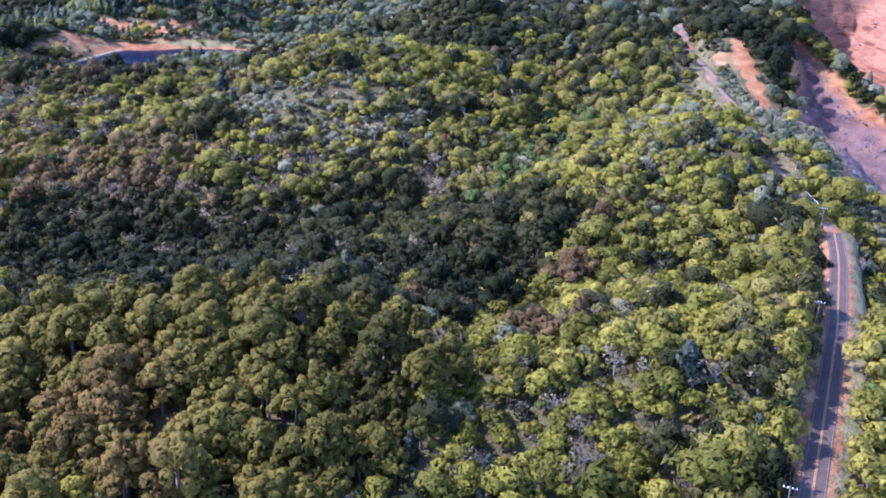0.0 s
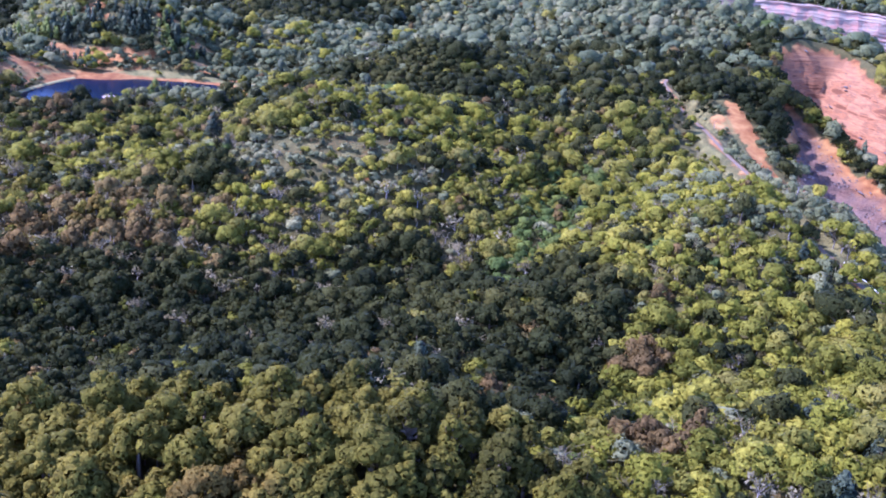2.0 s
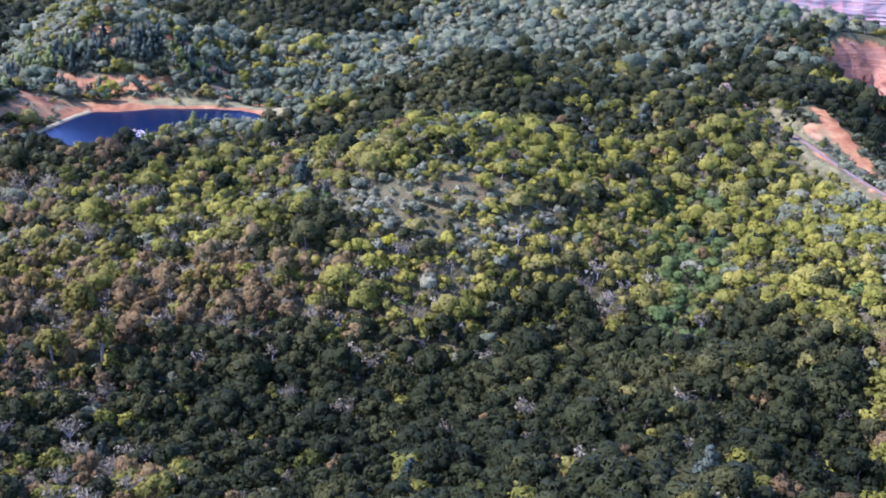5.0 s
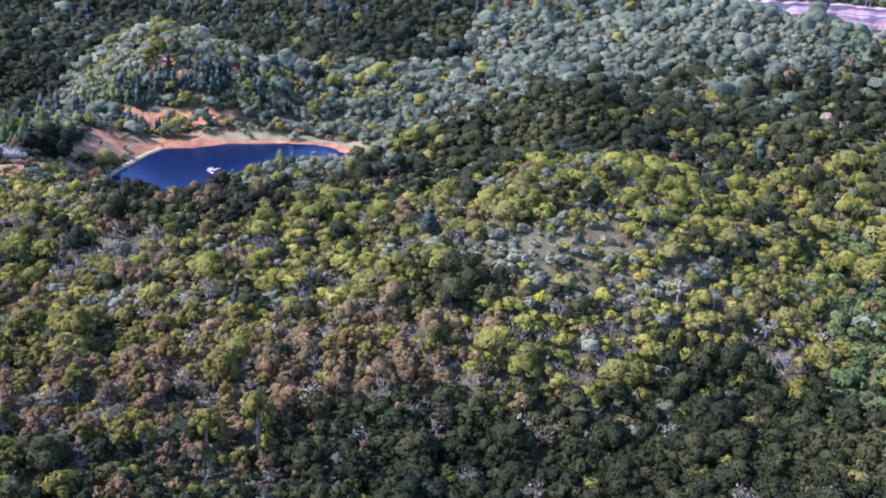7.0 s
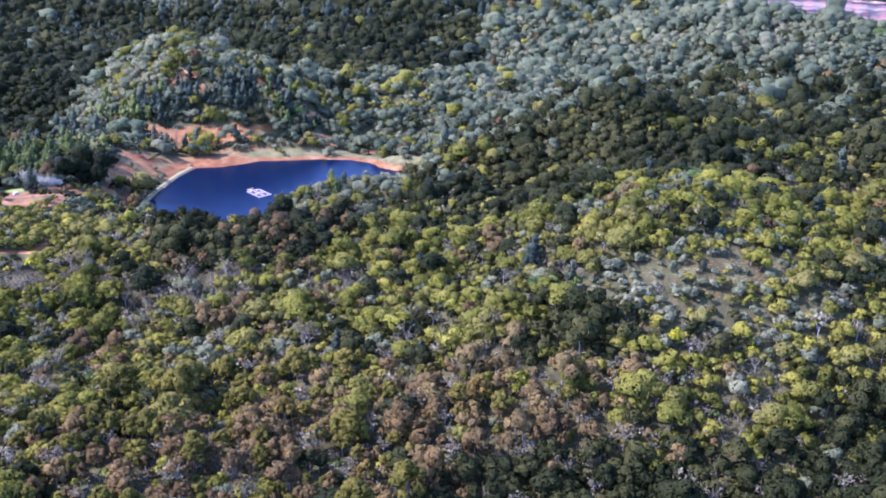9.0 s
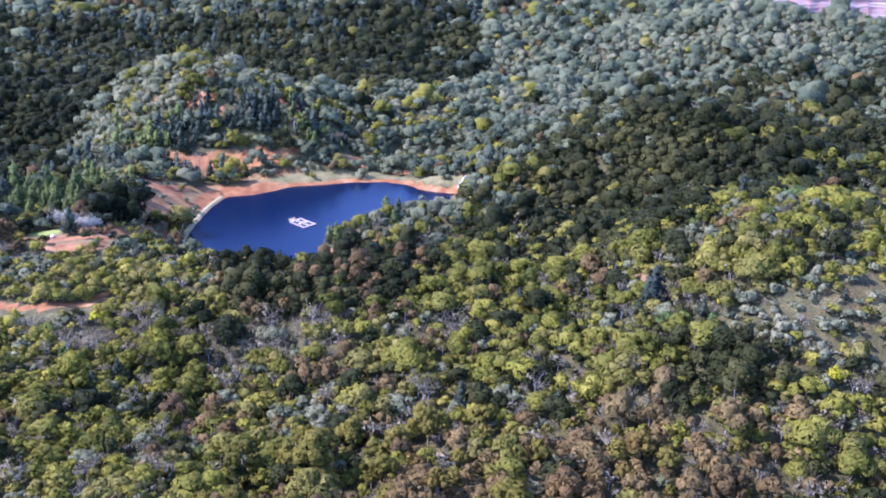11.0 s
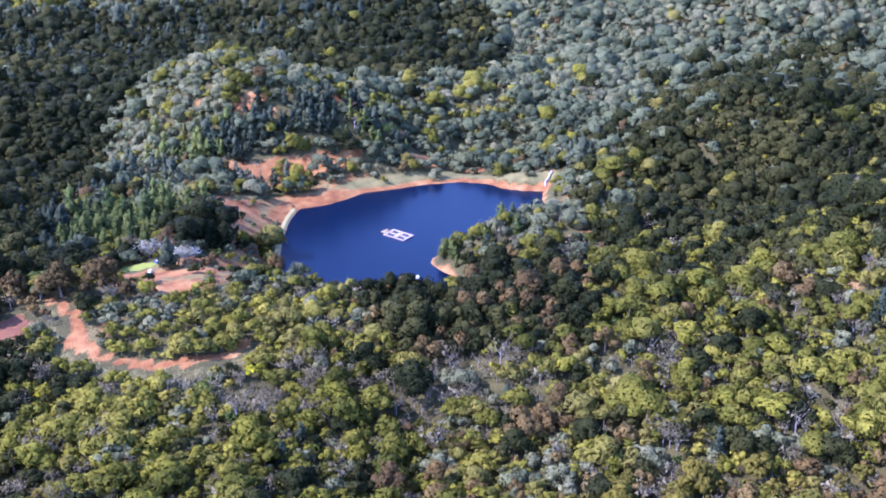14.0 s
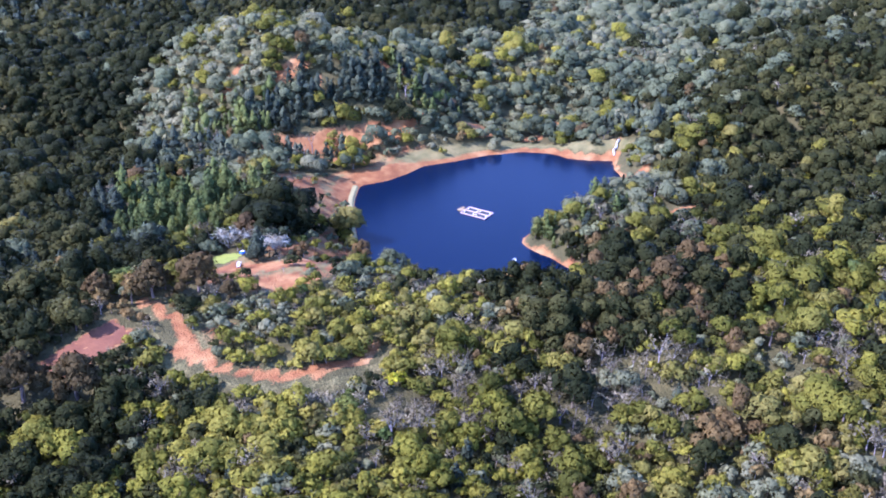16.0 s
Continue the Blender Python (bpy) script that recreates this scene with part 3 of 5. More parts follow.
def lobed_crown(r, height, radius, lobes, tufts, size, flat=0.75, loose=0.45, fine=False, deep=0.5):
    """A spreading crown of many small domes with leaf tufts all over, on a forked trunk. Returns crown, trunk."""
    crown, trunk, normals = [], [], []
    trunk.append((*limb_arrays((0, 0, -0.8), (0.1 * radius, 0, height * 0.6), 0.045 * height, 0.022 * height, 5 if fine else 3), 1))
    base, middle = height * 0.42, np.array([0, 0, height * 0.40])
    for i in range(lobes):
        k = i / max(1, lobes - 1)
        turn, out = i * 2.4 + r.uniform(-0.5, 0.5), radius * 0.74 * k ** 0.55 * r.uniform(0.85, 1.12)
        up = height * (0.84 - deep * (out / radius) ** 1.4 + r.uniform(-0.09, 0.08))
        c = np.array([math.cos(turn) * out, math.sin(turn) * out, up])
        rad = radius * 0.95 / lobes ** 0.4 * r.uniform(0.7, 1.25) * np.array([r.uniform(0.8, 1.25), r.uniform(0.8, 1.25), flat])
        v, f, d = dome_arrays(r, c, rad)
        whole = (v - middle) / np.array([radius, radius, height * 0.6])
        whole /= np.linalg.norm(whole, axis=1)[:, None] + 1e-9
        crown.append((v, f, 0)), normals.append(0.8 * d + 0.35 * whole + 0.22 * r.normal(size=d.shape))
        if i and fine:
            trunk.append((*limb_arrays((0, 0, base * r.uniform(0.7, 1.1)), c, 0.018 * height, 0.006 * height, 3), 1))
        n = max(1, round(tufts / lobes))
        d = r.normal(size=(n, 3))
        d[:, 2] = np.abs(d[:, 2]) - 0.2
        d /= np.linalg.norm(d, axis=1)[:, None]
        v, f = tuft_arrays(r, c + d * rad * r.uniform(0.9, 1.3, (n, 1)), d, size * radius, loose)
        crown.append((v, f, 0)), normals.append(np.repeat(0.9 * d + 0.42 * r.normal(size=(n, 3)), 3, 0))
    n = np.concatenate(normals)
    return (*join_arrays(crown), n / (np.linalg.norm(n, axis=1)[:, None] + 1e-9)), join_arrays(trunk)


def conifer_crown(r, height, radius, tiers, tufts, size):
    """A pointed crown in uneven tiers."""
    crown = []
    for i in range(tiers):
        k = i / tiers
        up, rad = height * (0.16 + 0.8 * k), radius * (1 - k) ** 0.8 * r.uniform(0.85, 1.1) + 0.08 * radius
        crown.append((*blob_arrays(r, (0, 0, up), np.array([rad * 0.8, rad * 0.8, height / tiers * 0.75]), 0.3), 0))
        n = max(3, int(tufts * (1 - k) * 2 / tiers))
        turn = r.uniform(0, 2 * math.pi, n)
        d = np.stack([np.cos(turn), np.sin(turn), r.uniform(0.0, 0.7, n)], 1)
        c = np.stack([np.cos(turn) * rad, np.sin(turn) * rad, up + r.uniform(-0.5, 0.5, n) * height / tiers], 1)
        crown.append((*tuft_arrays(r, c, d, size * radius, 0.4), 0))
    return join_arrays(crown), join_arrays([(*limb_arrays((0, 0, -0.8), (0, 0, height * 0.9), 0.03 * height, 0.006 * height, 3), 1)])


def leafless_crown(r, height, radius, limbs, twigs):
    """Bare limbs that fork into a haze of twigs."""
    crown, trunk = [], [(*limb_arrays((0, 0, -0.8), (0, 0, height * 0.42), 0.04 * height, 0.026 * height, 3), 1)]
    for i in range(limbs):
        turn = i * 2.4 + r.uniform(-0.4, 0.4)
        tip = np.array([math.cos(turn) * radius * r.uniform(0.4, 1), math.sin(turn) * radius * r.uniform(0.4, 1), height * r.uniform(0.72, 1.0)])
        start = np.array([0, 0, height * r.uniform(0.25, 0.42)])
        trunk.append((*limb_arrays(start, tip, 0.010 * height, 0.003 * height, 3), 1))
        n = twigs // limbs
        k = r.uniform(0.4, 1, (n, 1))
        a = start + (tip - start) * k
        d = r.normal(size=(n, 3)) * (0.8, 0.8, 0.5) + (0, 0, 0.55)
        b = a + d * radius * r.uniform(0.2, 0.38, (n, 1))
        s = np.cross(b - a, r.normal(size=(n, 3)))
        s = s / (np.linalg.norm(s, axis=1)[:, None] + 1e-9) * 0.034 * radius * r.uniform(0.5, 1.1, (n, 1))
        v = np.stack([a, b + s, b - s], 1).reshape(-1, 3)
        crown.append((v, np.arange(3 * n).reshape(n, 3), 0))
        n = max(2, twigs // limbs // 3)
        d = r.normal(size=(n, 3))
        d /= np.linalg.norm(d, axis=1)[:, None]
        crown.append((*tuft_arrays(r, tip - (0, 0, 0.12 * height) + d * radius * 0.36, d, 0.15 * radius, 0.8), 0))
    return join_arrays(crown), join_arrays(trunk)


def tree_shapes(kind, level):
    """Some shapes of a kind of tree, finer (0) or coarser (2)."""
    shapes = []
    fine, lobes, few, big = ((True, 10, 2.6, 0.62), (False, 6, 1.0, 0.82), (False, 4, 0.6, 0.95), (False, 3, 0.24, 1.3), (False, 2, 0.10, 1.8))[level]
    for i in range((9, 9, 9, 8, 6)[level]):
        r = np.random.RandomState(100 * sum(map(ord, kind)) + 10 * level + i)
        if kind == "olive":
            shapes.append(lobed_crown(r, r.uniform(4.0, 5.8), r.uniform(2.9, 4.1), lobes, int(52 * few), 0.2 * big, 0.7, fine=fine))
        elif kind == "lime":
            shapes.append(lobed_crown(r, r.uniform(3.6, 5.2), r.uniform(2.9, 4.0), lobes, int(52 * few), 0.2 * big, 0.72, fine=fine))
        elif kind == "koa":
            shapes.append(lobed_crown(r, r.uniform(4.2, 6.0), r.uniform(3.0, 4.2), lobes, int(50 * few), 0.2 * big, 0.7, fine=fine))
        elif kind == "gum":
            shapes.append(lobed_crown(r, r.uniform(7.6, 10.6), r.uniform(3.4, 4.4), int(lobes * 3), int(90 * few), 0.115 * big, 0.9, fine=fine, deep=0.5))
        elif kind == "evergreen":
            shapes.append(lobed_crown(r, r.uniform(4.6, 6.6), r.uniform(3.1, 4.1), lobes, int(52 * few), 0.2 * big, 0.85, fine=fine))
        elif kind == "rust":
            shapes.append(lobed_crown(r, r.uniform(5.0, 7.2), r.uniform(2.6, 3.4), lobes, int(56 * few), 0.18 * big, 0.95, 0.7, fine=fine))
        elif kind == "sage":
            shapes.append(lobed_crown(r, r.uniform(2.5, 3.9), r.uniform(2.5, 3.4), max(2, lobes - 1), int(42 * few), 0.22 * big, 0.75, fine=fine))
        elif kind == "fern":
            shapes.append(lobed_crown(r, r.uniform(2.2, 3.4), r.uniform(2.2, 3.0), max(2, lobes - 1), int(44 * few), 0.24 * big, 0.6, fine=fine))
        elif kind == "pine":
            shapes.append(conifer_crown(r, r.uniform(6.0, 9.5), r.uniform(2.0, 3.0), max(3, lobes), int(80 * few), 0.26 * big))
        elif kind == "cedar":
            shapes.append(conifer_crown(r, r.uniform(6.0, 9.5), r.uniform(1.9, 2.7), max(3, lobes), int(80 * few), 0.26 * big))
        elif kind == "leafless":
            shapes.append(leafless_crown(r, r.uniform(4.2, 6.0), r.uniform(2.0, 2.9), (10, 6, 5, 4, 3)[level], int((130, 110, 75, 40, 20)[level])))
    return shapes


KINDS = {
    "olive": (OLIVE, BARK, "broadleaf_tree", "olive-green broadleaf tree with a low lobed crown", "low olive broadleaf woodland"),
    "lime": (LIME, BARK, "guava_tree", "low yellow-green tree with a rounded crown, in places painting sunlight", "yellow-green low woodland, its broad stands painting in sunlight"),
    "gum": (GUM, BARK, "eucalyptus_tree", "tall olive-brown eucalyptus with a dense billowing crown", "tall eucalyptus grove"),
    "koa": (KOA_HAZE, BARK, "koa_tree", "broadleaf tree with a spreading crown, tinted blue-green for haze", "spreading far woodland tinted blue-green in place of haze"),
    "evergreen": (EVERGREEN_CLOUD_SHADE, BARK, "evergreen_tree", "dark round-headed evergreen tree, in places painting cloud shade", "dark evergreen woodland, much of it painting cloud shade"),
    "rust": (RUST, BARK, "rusty_tree", "rust-brown drying tree with thin foliage", "rust-brown drying woodland"),
    "sage": (SAGE, BARK, "shrub", "grey-green dry hillside shrub", "grey-green dry scrub on the slopes, far stands painting in haze"),
    "fern": (FERN, BARK, "green_shrub", "bright green leafy shrub in the gully", "bright green gully thicket"),
    "pine": (PINE, BARK, "conifer_tree", "narrow dark green conifer near the reservoir", "dark green conifer wood"),
    "cedar": (CEDAR, BARK, "young_conifer_tree", "yellow-green young conifer on the reservoir slopes", "yellow-green conifer wood"),
    "leafless": (TWIG, PALE_BARK, "leafless_tree", "leafless silver-grey tree with a haze of twigs", "leafless silver-grey woodland"),
}
NAMES = list(KINDS)


def stand(kind, x, y, rx, ry, weight):
    return kind, x, y, rx, ry, weight


STANDS = (
    # The broad lime stands paint sunlit ground by a paler leaf colour.
    stand("lime", 75, 235, 70, 85, 8), stand("lime", 20, 560, 85, 60, 1.2), stand("lime", 105, 410, 45, 85, 6.0), stand("sage", 112, 430, 32, 85, 6.0), stand("leafless", 110, 420, 35, 80, 1.6), stand("lime", -360, 600, 90, 48, 1.0), stand("lime", -20, 490, 70, 40, 0.9), stand("lime", -150, 590, 60, 40, 0.6), stand("lime", 110, 480, 50, 60, 2.0), stand("lime", -120, 900, 60, 50, 1.0),
    # Most evergreen stands below paint cloud shade; the small dark clumps are real.
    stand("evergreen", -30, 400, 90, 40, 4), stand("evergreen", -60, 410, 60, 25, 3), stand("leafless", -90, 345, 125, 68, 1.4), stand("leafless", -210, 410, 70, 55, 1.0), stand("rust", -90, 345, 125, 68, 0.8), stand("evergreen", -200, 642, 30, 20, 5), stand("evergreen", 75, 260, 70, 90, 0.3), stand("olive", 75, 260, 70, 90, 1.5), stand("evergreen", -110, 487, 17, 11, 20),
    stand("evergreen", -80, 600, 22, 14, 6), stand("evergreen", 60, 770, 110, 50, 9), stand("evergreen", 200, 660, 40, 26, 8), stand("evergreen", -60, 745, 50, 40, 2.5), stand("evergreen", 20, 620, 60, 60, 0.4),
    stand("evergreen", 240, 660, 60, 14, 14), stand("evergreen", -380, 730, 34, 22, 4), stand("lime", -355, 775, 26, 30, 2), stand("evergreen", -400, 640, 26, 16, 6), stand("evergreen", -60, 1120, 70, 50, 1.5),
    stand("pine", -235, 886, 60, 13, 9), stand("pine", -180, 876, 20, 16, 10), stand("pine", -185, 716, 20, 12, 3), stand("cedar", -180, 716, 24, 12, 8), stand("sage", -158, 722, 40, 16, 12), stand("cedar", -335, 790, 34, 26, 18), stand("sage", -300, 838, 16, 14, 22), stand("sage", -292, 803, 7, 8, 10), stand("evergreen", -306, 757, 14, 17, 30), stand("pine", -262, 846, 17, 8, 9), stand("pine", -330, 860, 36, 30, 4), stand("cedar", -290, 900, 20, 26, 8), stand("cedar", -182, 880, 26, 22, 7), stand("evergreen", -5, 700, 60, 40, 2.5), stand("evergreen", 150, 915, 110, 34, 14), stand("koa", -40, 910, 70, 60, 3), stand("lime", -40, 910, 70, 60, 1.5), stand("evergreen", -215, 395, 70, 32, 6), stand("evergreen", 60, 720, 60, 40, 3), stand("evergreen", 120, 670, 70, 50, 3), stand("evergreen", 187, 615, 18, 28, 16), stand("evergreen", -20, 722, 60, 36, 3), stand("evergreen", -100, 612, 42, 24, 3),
    stand("pine", -85, 815, 18, 30, 5), stand("pine", -410, 800, 50, 60, 4), stand("sage", -325, 650, 70, 34, 0.3), stand("lime", -325, 650, 70, 34, 0.5), stand("evergreen", -430, 690, 36, 60, 14), stand("evergreen", -408, 600, 26, 36, 4), stand("evergreen", -398, 770, 26, 20, 6), stand("pine", -325, 711, 6, 6, 25),
    stand("rust", -195, 445, 80, 48, 6), stand("gum", -215, 450, 70, 50, 2.5), stand("leafless", -185, 450, 75, 50, 3), stand("leafless", -80, 440, 50, 30, 1.5), stand("rust", -150, 452, 40, 22, 1.2), stand("rust", 46, 314, 8, 8, 60), stand("rust", 27, 245, 12, 9, 30), stand("rust", -250, 540, 40, 26, 0.5), stand("rust", -375, 690, 16, 12, 5), stand("rust", -406, 655, 12, 10, 12), stand("rust", -215, 545, 30, 16, 0.5),
    # The far sage and koa stands pale the distance in place of haze.
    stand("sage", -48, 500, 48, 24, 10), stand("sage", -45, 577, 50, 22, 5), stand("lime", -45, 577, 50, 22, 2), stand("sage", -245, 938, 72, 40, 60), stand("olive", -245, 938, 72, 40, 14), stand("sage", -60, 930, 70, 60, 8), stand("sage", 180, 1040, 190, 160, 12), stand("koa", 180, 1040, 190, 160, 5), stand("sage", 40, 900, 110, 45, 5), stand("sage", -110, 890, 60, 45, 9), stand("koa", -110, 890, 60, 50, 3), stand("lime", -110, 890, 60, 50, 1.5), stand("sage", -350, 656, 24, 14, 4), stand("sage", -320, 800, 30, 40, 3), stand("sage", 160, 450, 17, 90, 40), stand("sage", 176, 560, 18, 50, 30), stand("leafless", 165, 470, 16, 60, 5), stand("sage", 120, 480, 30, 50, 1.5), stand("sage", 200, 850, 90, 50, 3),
    stand("fern", 66, 522, 16, 12, 14), stand("fern", 38, 460, 10, 24, 14), stand("fern", 12, 402, 16, 20, 8), stand("fern", 60, 260, 60, 80, 1.0), stand("fern", -200, 375, 20, 16, 2),
    stand("leafless", -295, 595, 26, 14, 7), stand("leafless", -250, 586, 26, 12, 9), stand("leafless", 2, 446, 14, 9, 4), stand("leafless", -178, 568, 22, 12, 2), stand("leafless", 106, 374, 12, 9, 7), stand("leafless", -330, 735, 10, 6, 8), stand("leafless", -365, 664, 12, 7, 5), stand("leafless", 60, 215, 50, 50, 2.2), stand("sage", 80, 230, 50, 60, 1.6),
)
# larger woods by their outline on the plan; several paint cloud shade or haze
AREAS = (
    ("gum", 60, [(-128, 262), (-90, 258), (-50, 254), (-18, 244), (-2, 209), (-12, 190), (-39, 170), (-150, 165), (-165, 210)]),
    # The next three paint cloud shade with near-black evergreens.
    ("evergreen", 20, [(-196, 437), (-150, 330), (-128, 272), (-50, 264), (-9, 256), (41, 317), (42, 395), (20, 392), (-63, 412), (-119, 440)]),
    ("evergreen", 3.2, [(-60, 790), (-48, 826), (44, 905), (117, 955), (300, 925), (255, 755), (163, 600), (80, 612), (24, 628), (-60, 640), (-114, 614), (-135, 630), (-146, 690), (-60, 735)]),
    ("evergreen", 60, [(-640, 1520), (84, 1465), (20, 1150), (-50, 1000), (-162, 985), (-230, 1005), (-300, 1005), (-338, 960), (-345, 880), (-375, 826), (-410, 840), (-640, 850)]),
    ("pine", 12, [(-400, 1520), (120, 1480), (40, 1230), (-400, 1230)]),
    ("rust", 5, [(-262, 650), (-235, 672), (-202, 692), (-175, 646), (-200, 590), (-254, 605)]),
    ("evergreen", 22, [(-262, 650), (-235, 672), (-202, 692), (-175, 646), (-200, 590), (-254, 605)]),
    # Evergreens again painting cloud shade, at the west edge.
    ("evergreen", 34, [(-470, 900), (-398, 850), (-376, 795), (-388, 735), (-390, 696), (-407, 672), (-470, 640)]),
    # Pale sage standing in for haze over the far plateau.
    ("sage", 5, [(-58, 988), (84, 1250), (357, 1252), (325, 975), (229, 958), (77, 950), (-58, 881)]),
    ("evergreen", 20, [(148, 740), (190, 650), (196, 600), (215, 640), (240, 640), (250, 690), (240, 745)]),
    ("evergreen", 40, [(181, 530), (193, 556), (208, 605), (222, 648), (204, 668), (186, 625), (178, 570)]),
    ("fern", 9, [(62, 545), (82, 530), (80, 508), (54, 460), (34, 425), (16, 402), (4, 408), (20, 432), (38, 468), (60, 512)]),
)
KEEP_OUT = ((-334, 709, 9), (-329, 722, 4), (-338, 723, 9), (-104, 805, 6), (-109, 797, 6), (-113, 790, 5), (-102, 798, 5), (-152, 701, 5), (-142, 697, 5), (-147, 692, 4), (-353, 688, 7.5), (-368, 690, 7), (-345, 676, 4), (-385, 697, 5), (-331, 737, 5), (-318, 716, 4), (-414, 649, 8), (-399, 644, 8))


def woodland():
    """Where every tree of the place stands: place, size, turn, kind."""
    r = np.random.RandomState(7)
    spots = []
    for step, zone in ((4.4, 1), (4.6, 2), (5.8, 3), (7.6, 4), (11.0, 5)):
        xs, ys = np.meshgrid(np.arange(-580, 900, step), np.arange(130, 2050, step * 0.9))
        xs[1::2] += step / 2
        x, y = xs.ravel() + r.uniform(-0.42, 0.42, xs.size) * step, ys.ravel() + r.uniform(-0.42, 0.42, xs.size) * step
        d = line_distance(x, y, EDGE)
        keep = (d >= (0, 0, 110, 270, 520, 820)[zone]) & (d < (0, 110, 270, 520, 820, 9000)[zone])
        keep &= seen_land(x, y)
        spots.append(np.stack([x[keep], y[keep], np.full(keep.sum(), zone)], 1))
    for mx, my, rx, ry in ((-245, 925, 85, 52), (-325, 800, 40, 55)):
        xs, ys = np.meshgrid(np.arange(mx - rx, mx + rx, 6.2), np.arange(my - ry, my + ry, 5.6))
        x, y = xs.ravel() + r.uniform(-2.6, 2.6, xs.size), ys.ravel() + r.uniform(-2.6, 2.6, xs.size)
        keep = np.hypot((x - mx) / rx, (y - my) / ry) < 1
        spots.append(np.stack([x[keep], y[keep], np.full(keep.sum(), 3)], 1))
    for step, near, far in ((6.2, 0, 210), (10.0, 210, 480)):
        xs, ys = np.meshgrid(np.arange(-940, 520, step), np.arange(-520, 1000, step * 0.9))
        x, y = xs.ravel() + r.uniform(-0.4, 0.4, xs.size) * step, ys.ravel() + r.uniform(-0.4, 0.4, xs.size) * step
        d = line_distance(x, y, BELOW)
        rest = ~(seen_land(x, y) & (y > 130)) & (d >= near) & (d < far)
        spots.append(np.stack([x[rest], y[rest], np.full(rest.sum(), 6)], 1))
    s = np.concatenate(spots)
    x, y = s[:, 0], s[:, 1]
    soil, shore = bare_soil(x, y), outline_distance(x, y, LAKE)
    chance = r.uniform(size=len(x))
    keep = (shore > 2.5) & (chance > soil * 1.2 - 0.12) & (line_distance(x, y, ROAD) > np.where(x < np.interp(y, *list(zip(*[(q[1], q[0]) for q in ROAD]))), 11.5, 7.6)) & (line_distance(x, y, TRAIL) > 4.0) & ((line_distance(x + 2.5, y, TRAIL) > 4.4) | (y < 470)) & (line_distance(x + 3, y, STRIP) > 7) & (outline_distance(x, y, CANYON) > 2)
    keep &= (outline_distance(x, y, BOWL_NEAR) > -4) | (chance > 0.9)
    keep &= (grass_cover(x, y) < 0.64) | (chance > 0.8) | (line_distance(x, y, ROAD) < 12)
    keep &= (outline_distance(x, y, BOWL_FAR) > 0) | (chance > 0.93)
    keep &= (outline_distance(x, y, FIELD) > 2) & (outline_distance(x, y, CLEARING) > 0) & (outline_distance(x, y, YARD) > 0) | (np.minimum(outline_distance(x, y, CLEARING), outline_distance(x, y, YARD) + 1) < 0) & (chance > 0.6)
    keep &= (line_distance(x, y + 4, TRACKS[2]) > 3.5) & (line_distance(x + 1, y + 8, TRACKS[2]) > 4)
    for kx, ky, kr in KEEP_OUT:
        keep &= np.hypot(x - kx, y - ky) > kr
    s = s[keep]
    x, y = s[:, 0], s[:, 1]
    weight = np.zeros((len(x), len(NAMES)))
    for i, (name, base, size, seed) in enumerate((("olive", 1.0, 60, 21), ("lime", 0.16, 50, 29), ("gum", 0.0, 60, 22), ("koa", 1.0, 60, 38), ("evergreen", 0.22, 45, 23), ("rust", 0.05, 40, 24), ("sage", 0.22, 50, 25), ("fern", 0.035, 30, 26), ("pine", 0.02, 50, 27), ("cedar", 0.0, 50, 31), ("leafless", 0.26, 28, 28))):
        weight[:, i] = base * np.exp(1.5 * waves(x, y, size, seed))
    # Far woods trade olive for blue-green crowns: haze put into leaf colour.
    haze_share = ease(620, 880, y)
    weight[:, NAMES.index("olive")] *= 1 - 0.85 * haze_share
    weight[:, NAMES.index("koa")] *= haze_share
    weight[:, NAMES.index("lime")] *= 1 - 0.6 * haze_share
    for kind, sx, sy, rx, ry, w in STANDS:
        weight[:, NAMES.index(kind)] += w * np.exp(-0.5 * (np.hypot((x - sx) / rx, (y - sy) / ry) * 1.25) ** 4)
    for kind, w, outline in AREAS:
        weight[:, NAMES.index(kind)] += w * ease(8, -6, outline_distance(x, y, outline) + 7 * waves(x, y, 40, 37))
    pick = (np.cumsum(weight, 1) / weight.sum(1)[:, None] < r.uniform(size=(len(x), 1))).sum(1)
    size = 0.95 * np.exp(0.32 * r.normal(size=len(x)).clip(-1.6, 2.2)) * (1 + 0.12 * waves(x, y, 35, 30))
    size *= np.array([1, 1, 1.03, 1.2, 1.5, 2.0, 1.4])[s[:, 2].astype(int)]
    beside = (line_distance(x, y, ROAD) < 20) & (x < np.interp(y, *list(zip(*[(q[1], q[0]) for q in ROAD]))))
    size[beside] *= 1.4
    size[(line_distance(x + 8, y, TRAIL) < 11) & (y > 470) | (line_distance(x + 8, y, STRIP) < 11)] *= 0.55
    size[np.minimum(outline_distance(x, y, CLEARING), outline_distance(x, y, YARD)) < 0] *= 0.55
    size *= 1 - 0.2 * np.exp(-0.5 * (np.hypot((x + 325) / 62, (y - 655) / 34) * 1.2) ** 4) - 0.42 * np.exp(-0.5 * np.hypot((x + 246) / 38, (y - 680) / 20) ** 4)
    size *= 1 - 0.18 * np.exp(-0.5 * (np.hypot((x + 48) / 46, (y - 500) / 24) * 1.1) ** 4)
    size *= 1 + 0.3 * np.exp(-0.5 * np.hypot((x + 306) / 14, (y - 757) / 18) ** 4)
    pick[beside & (pick == NAMES.index("sage"))] = NAMES.index("evergreen")
    pick[beside & (pick == NAMES.index("lime"))] = NAMES.index("olive")
    return s, pick, size, r.uniform(0, 2 * math.pi, len(x)), ground_height(x, y)


BELOW = [(0, 0), (-110, 55), (-220, 130), (-330, 230), (-410, 325)]
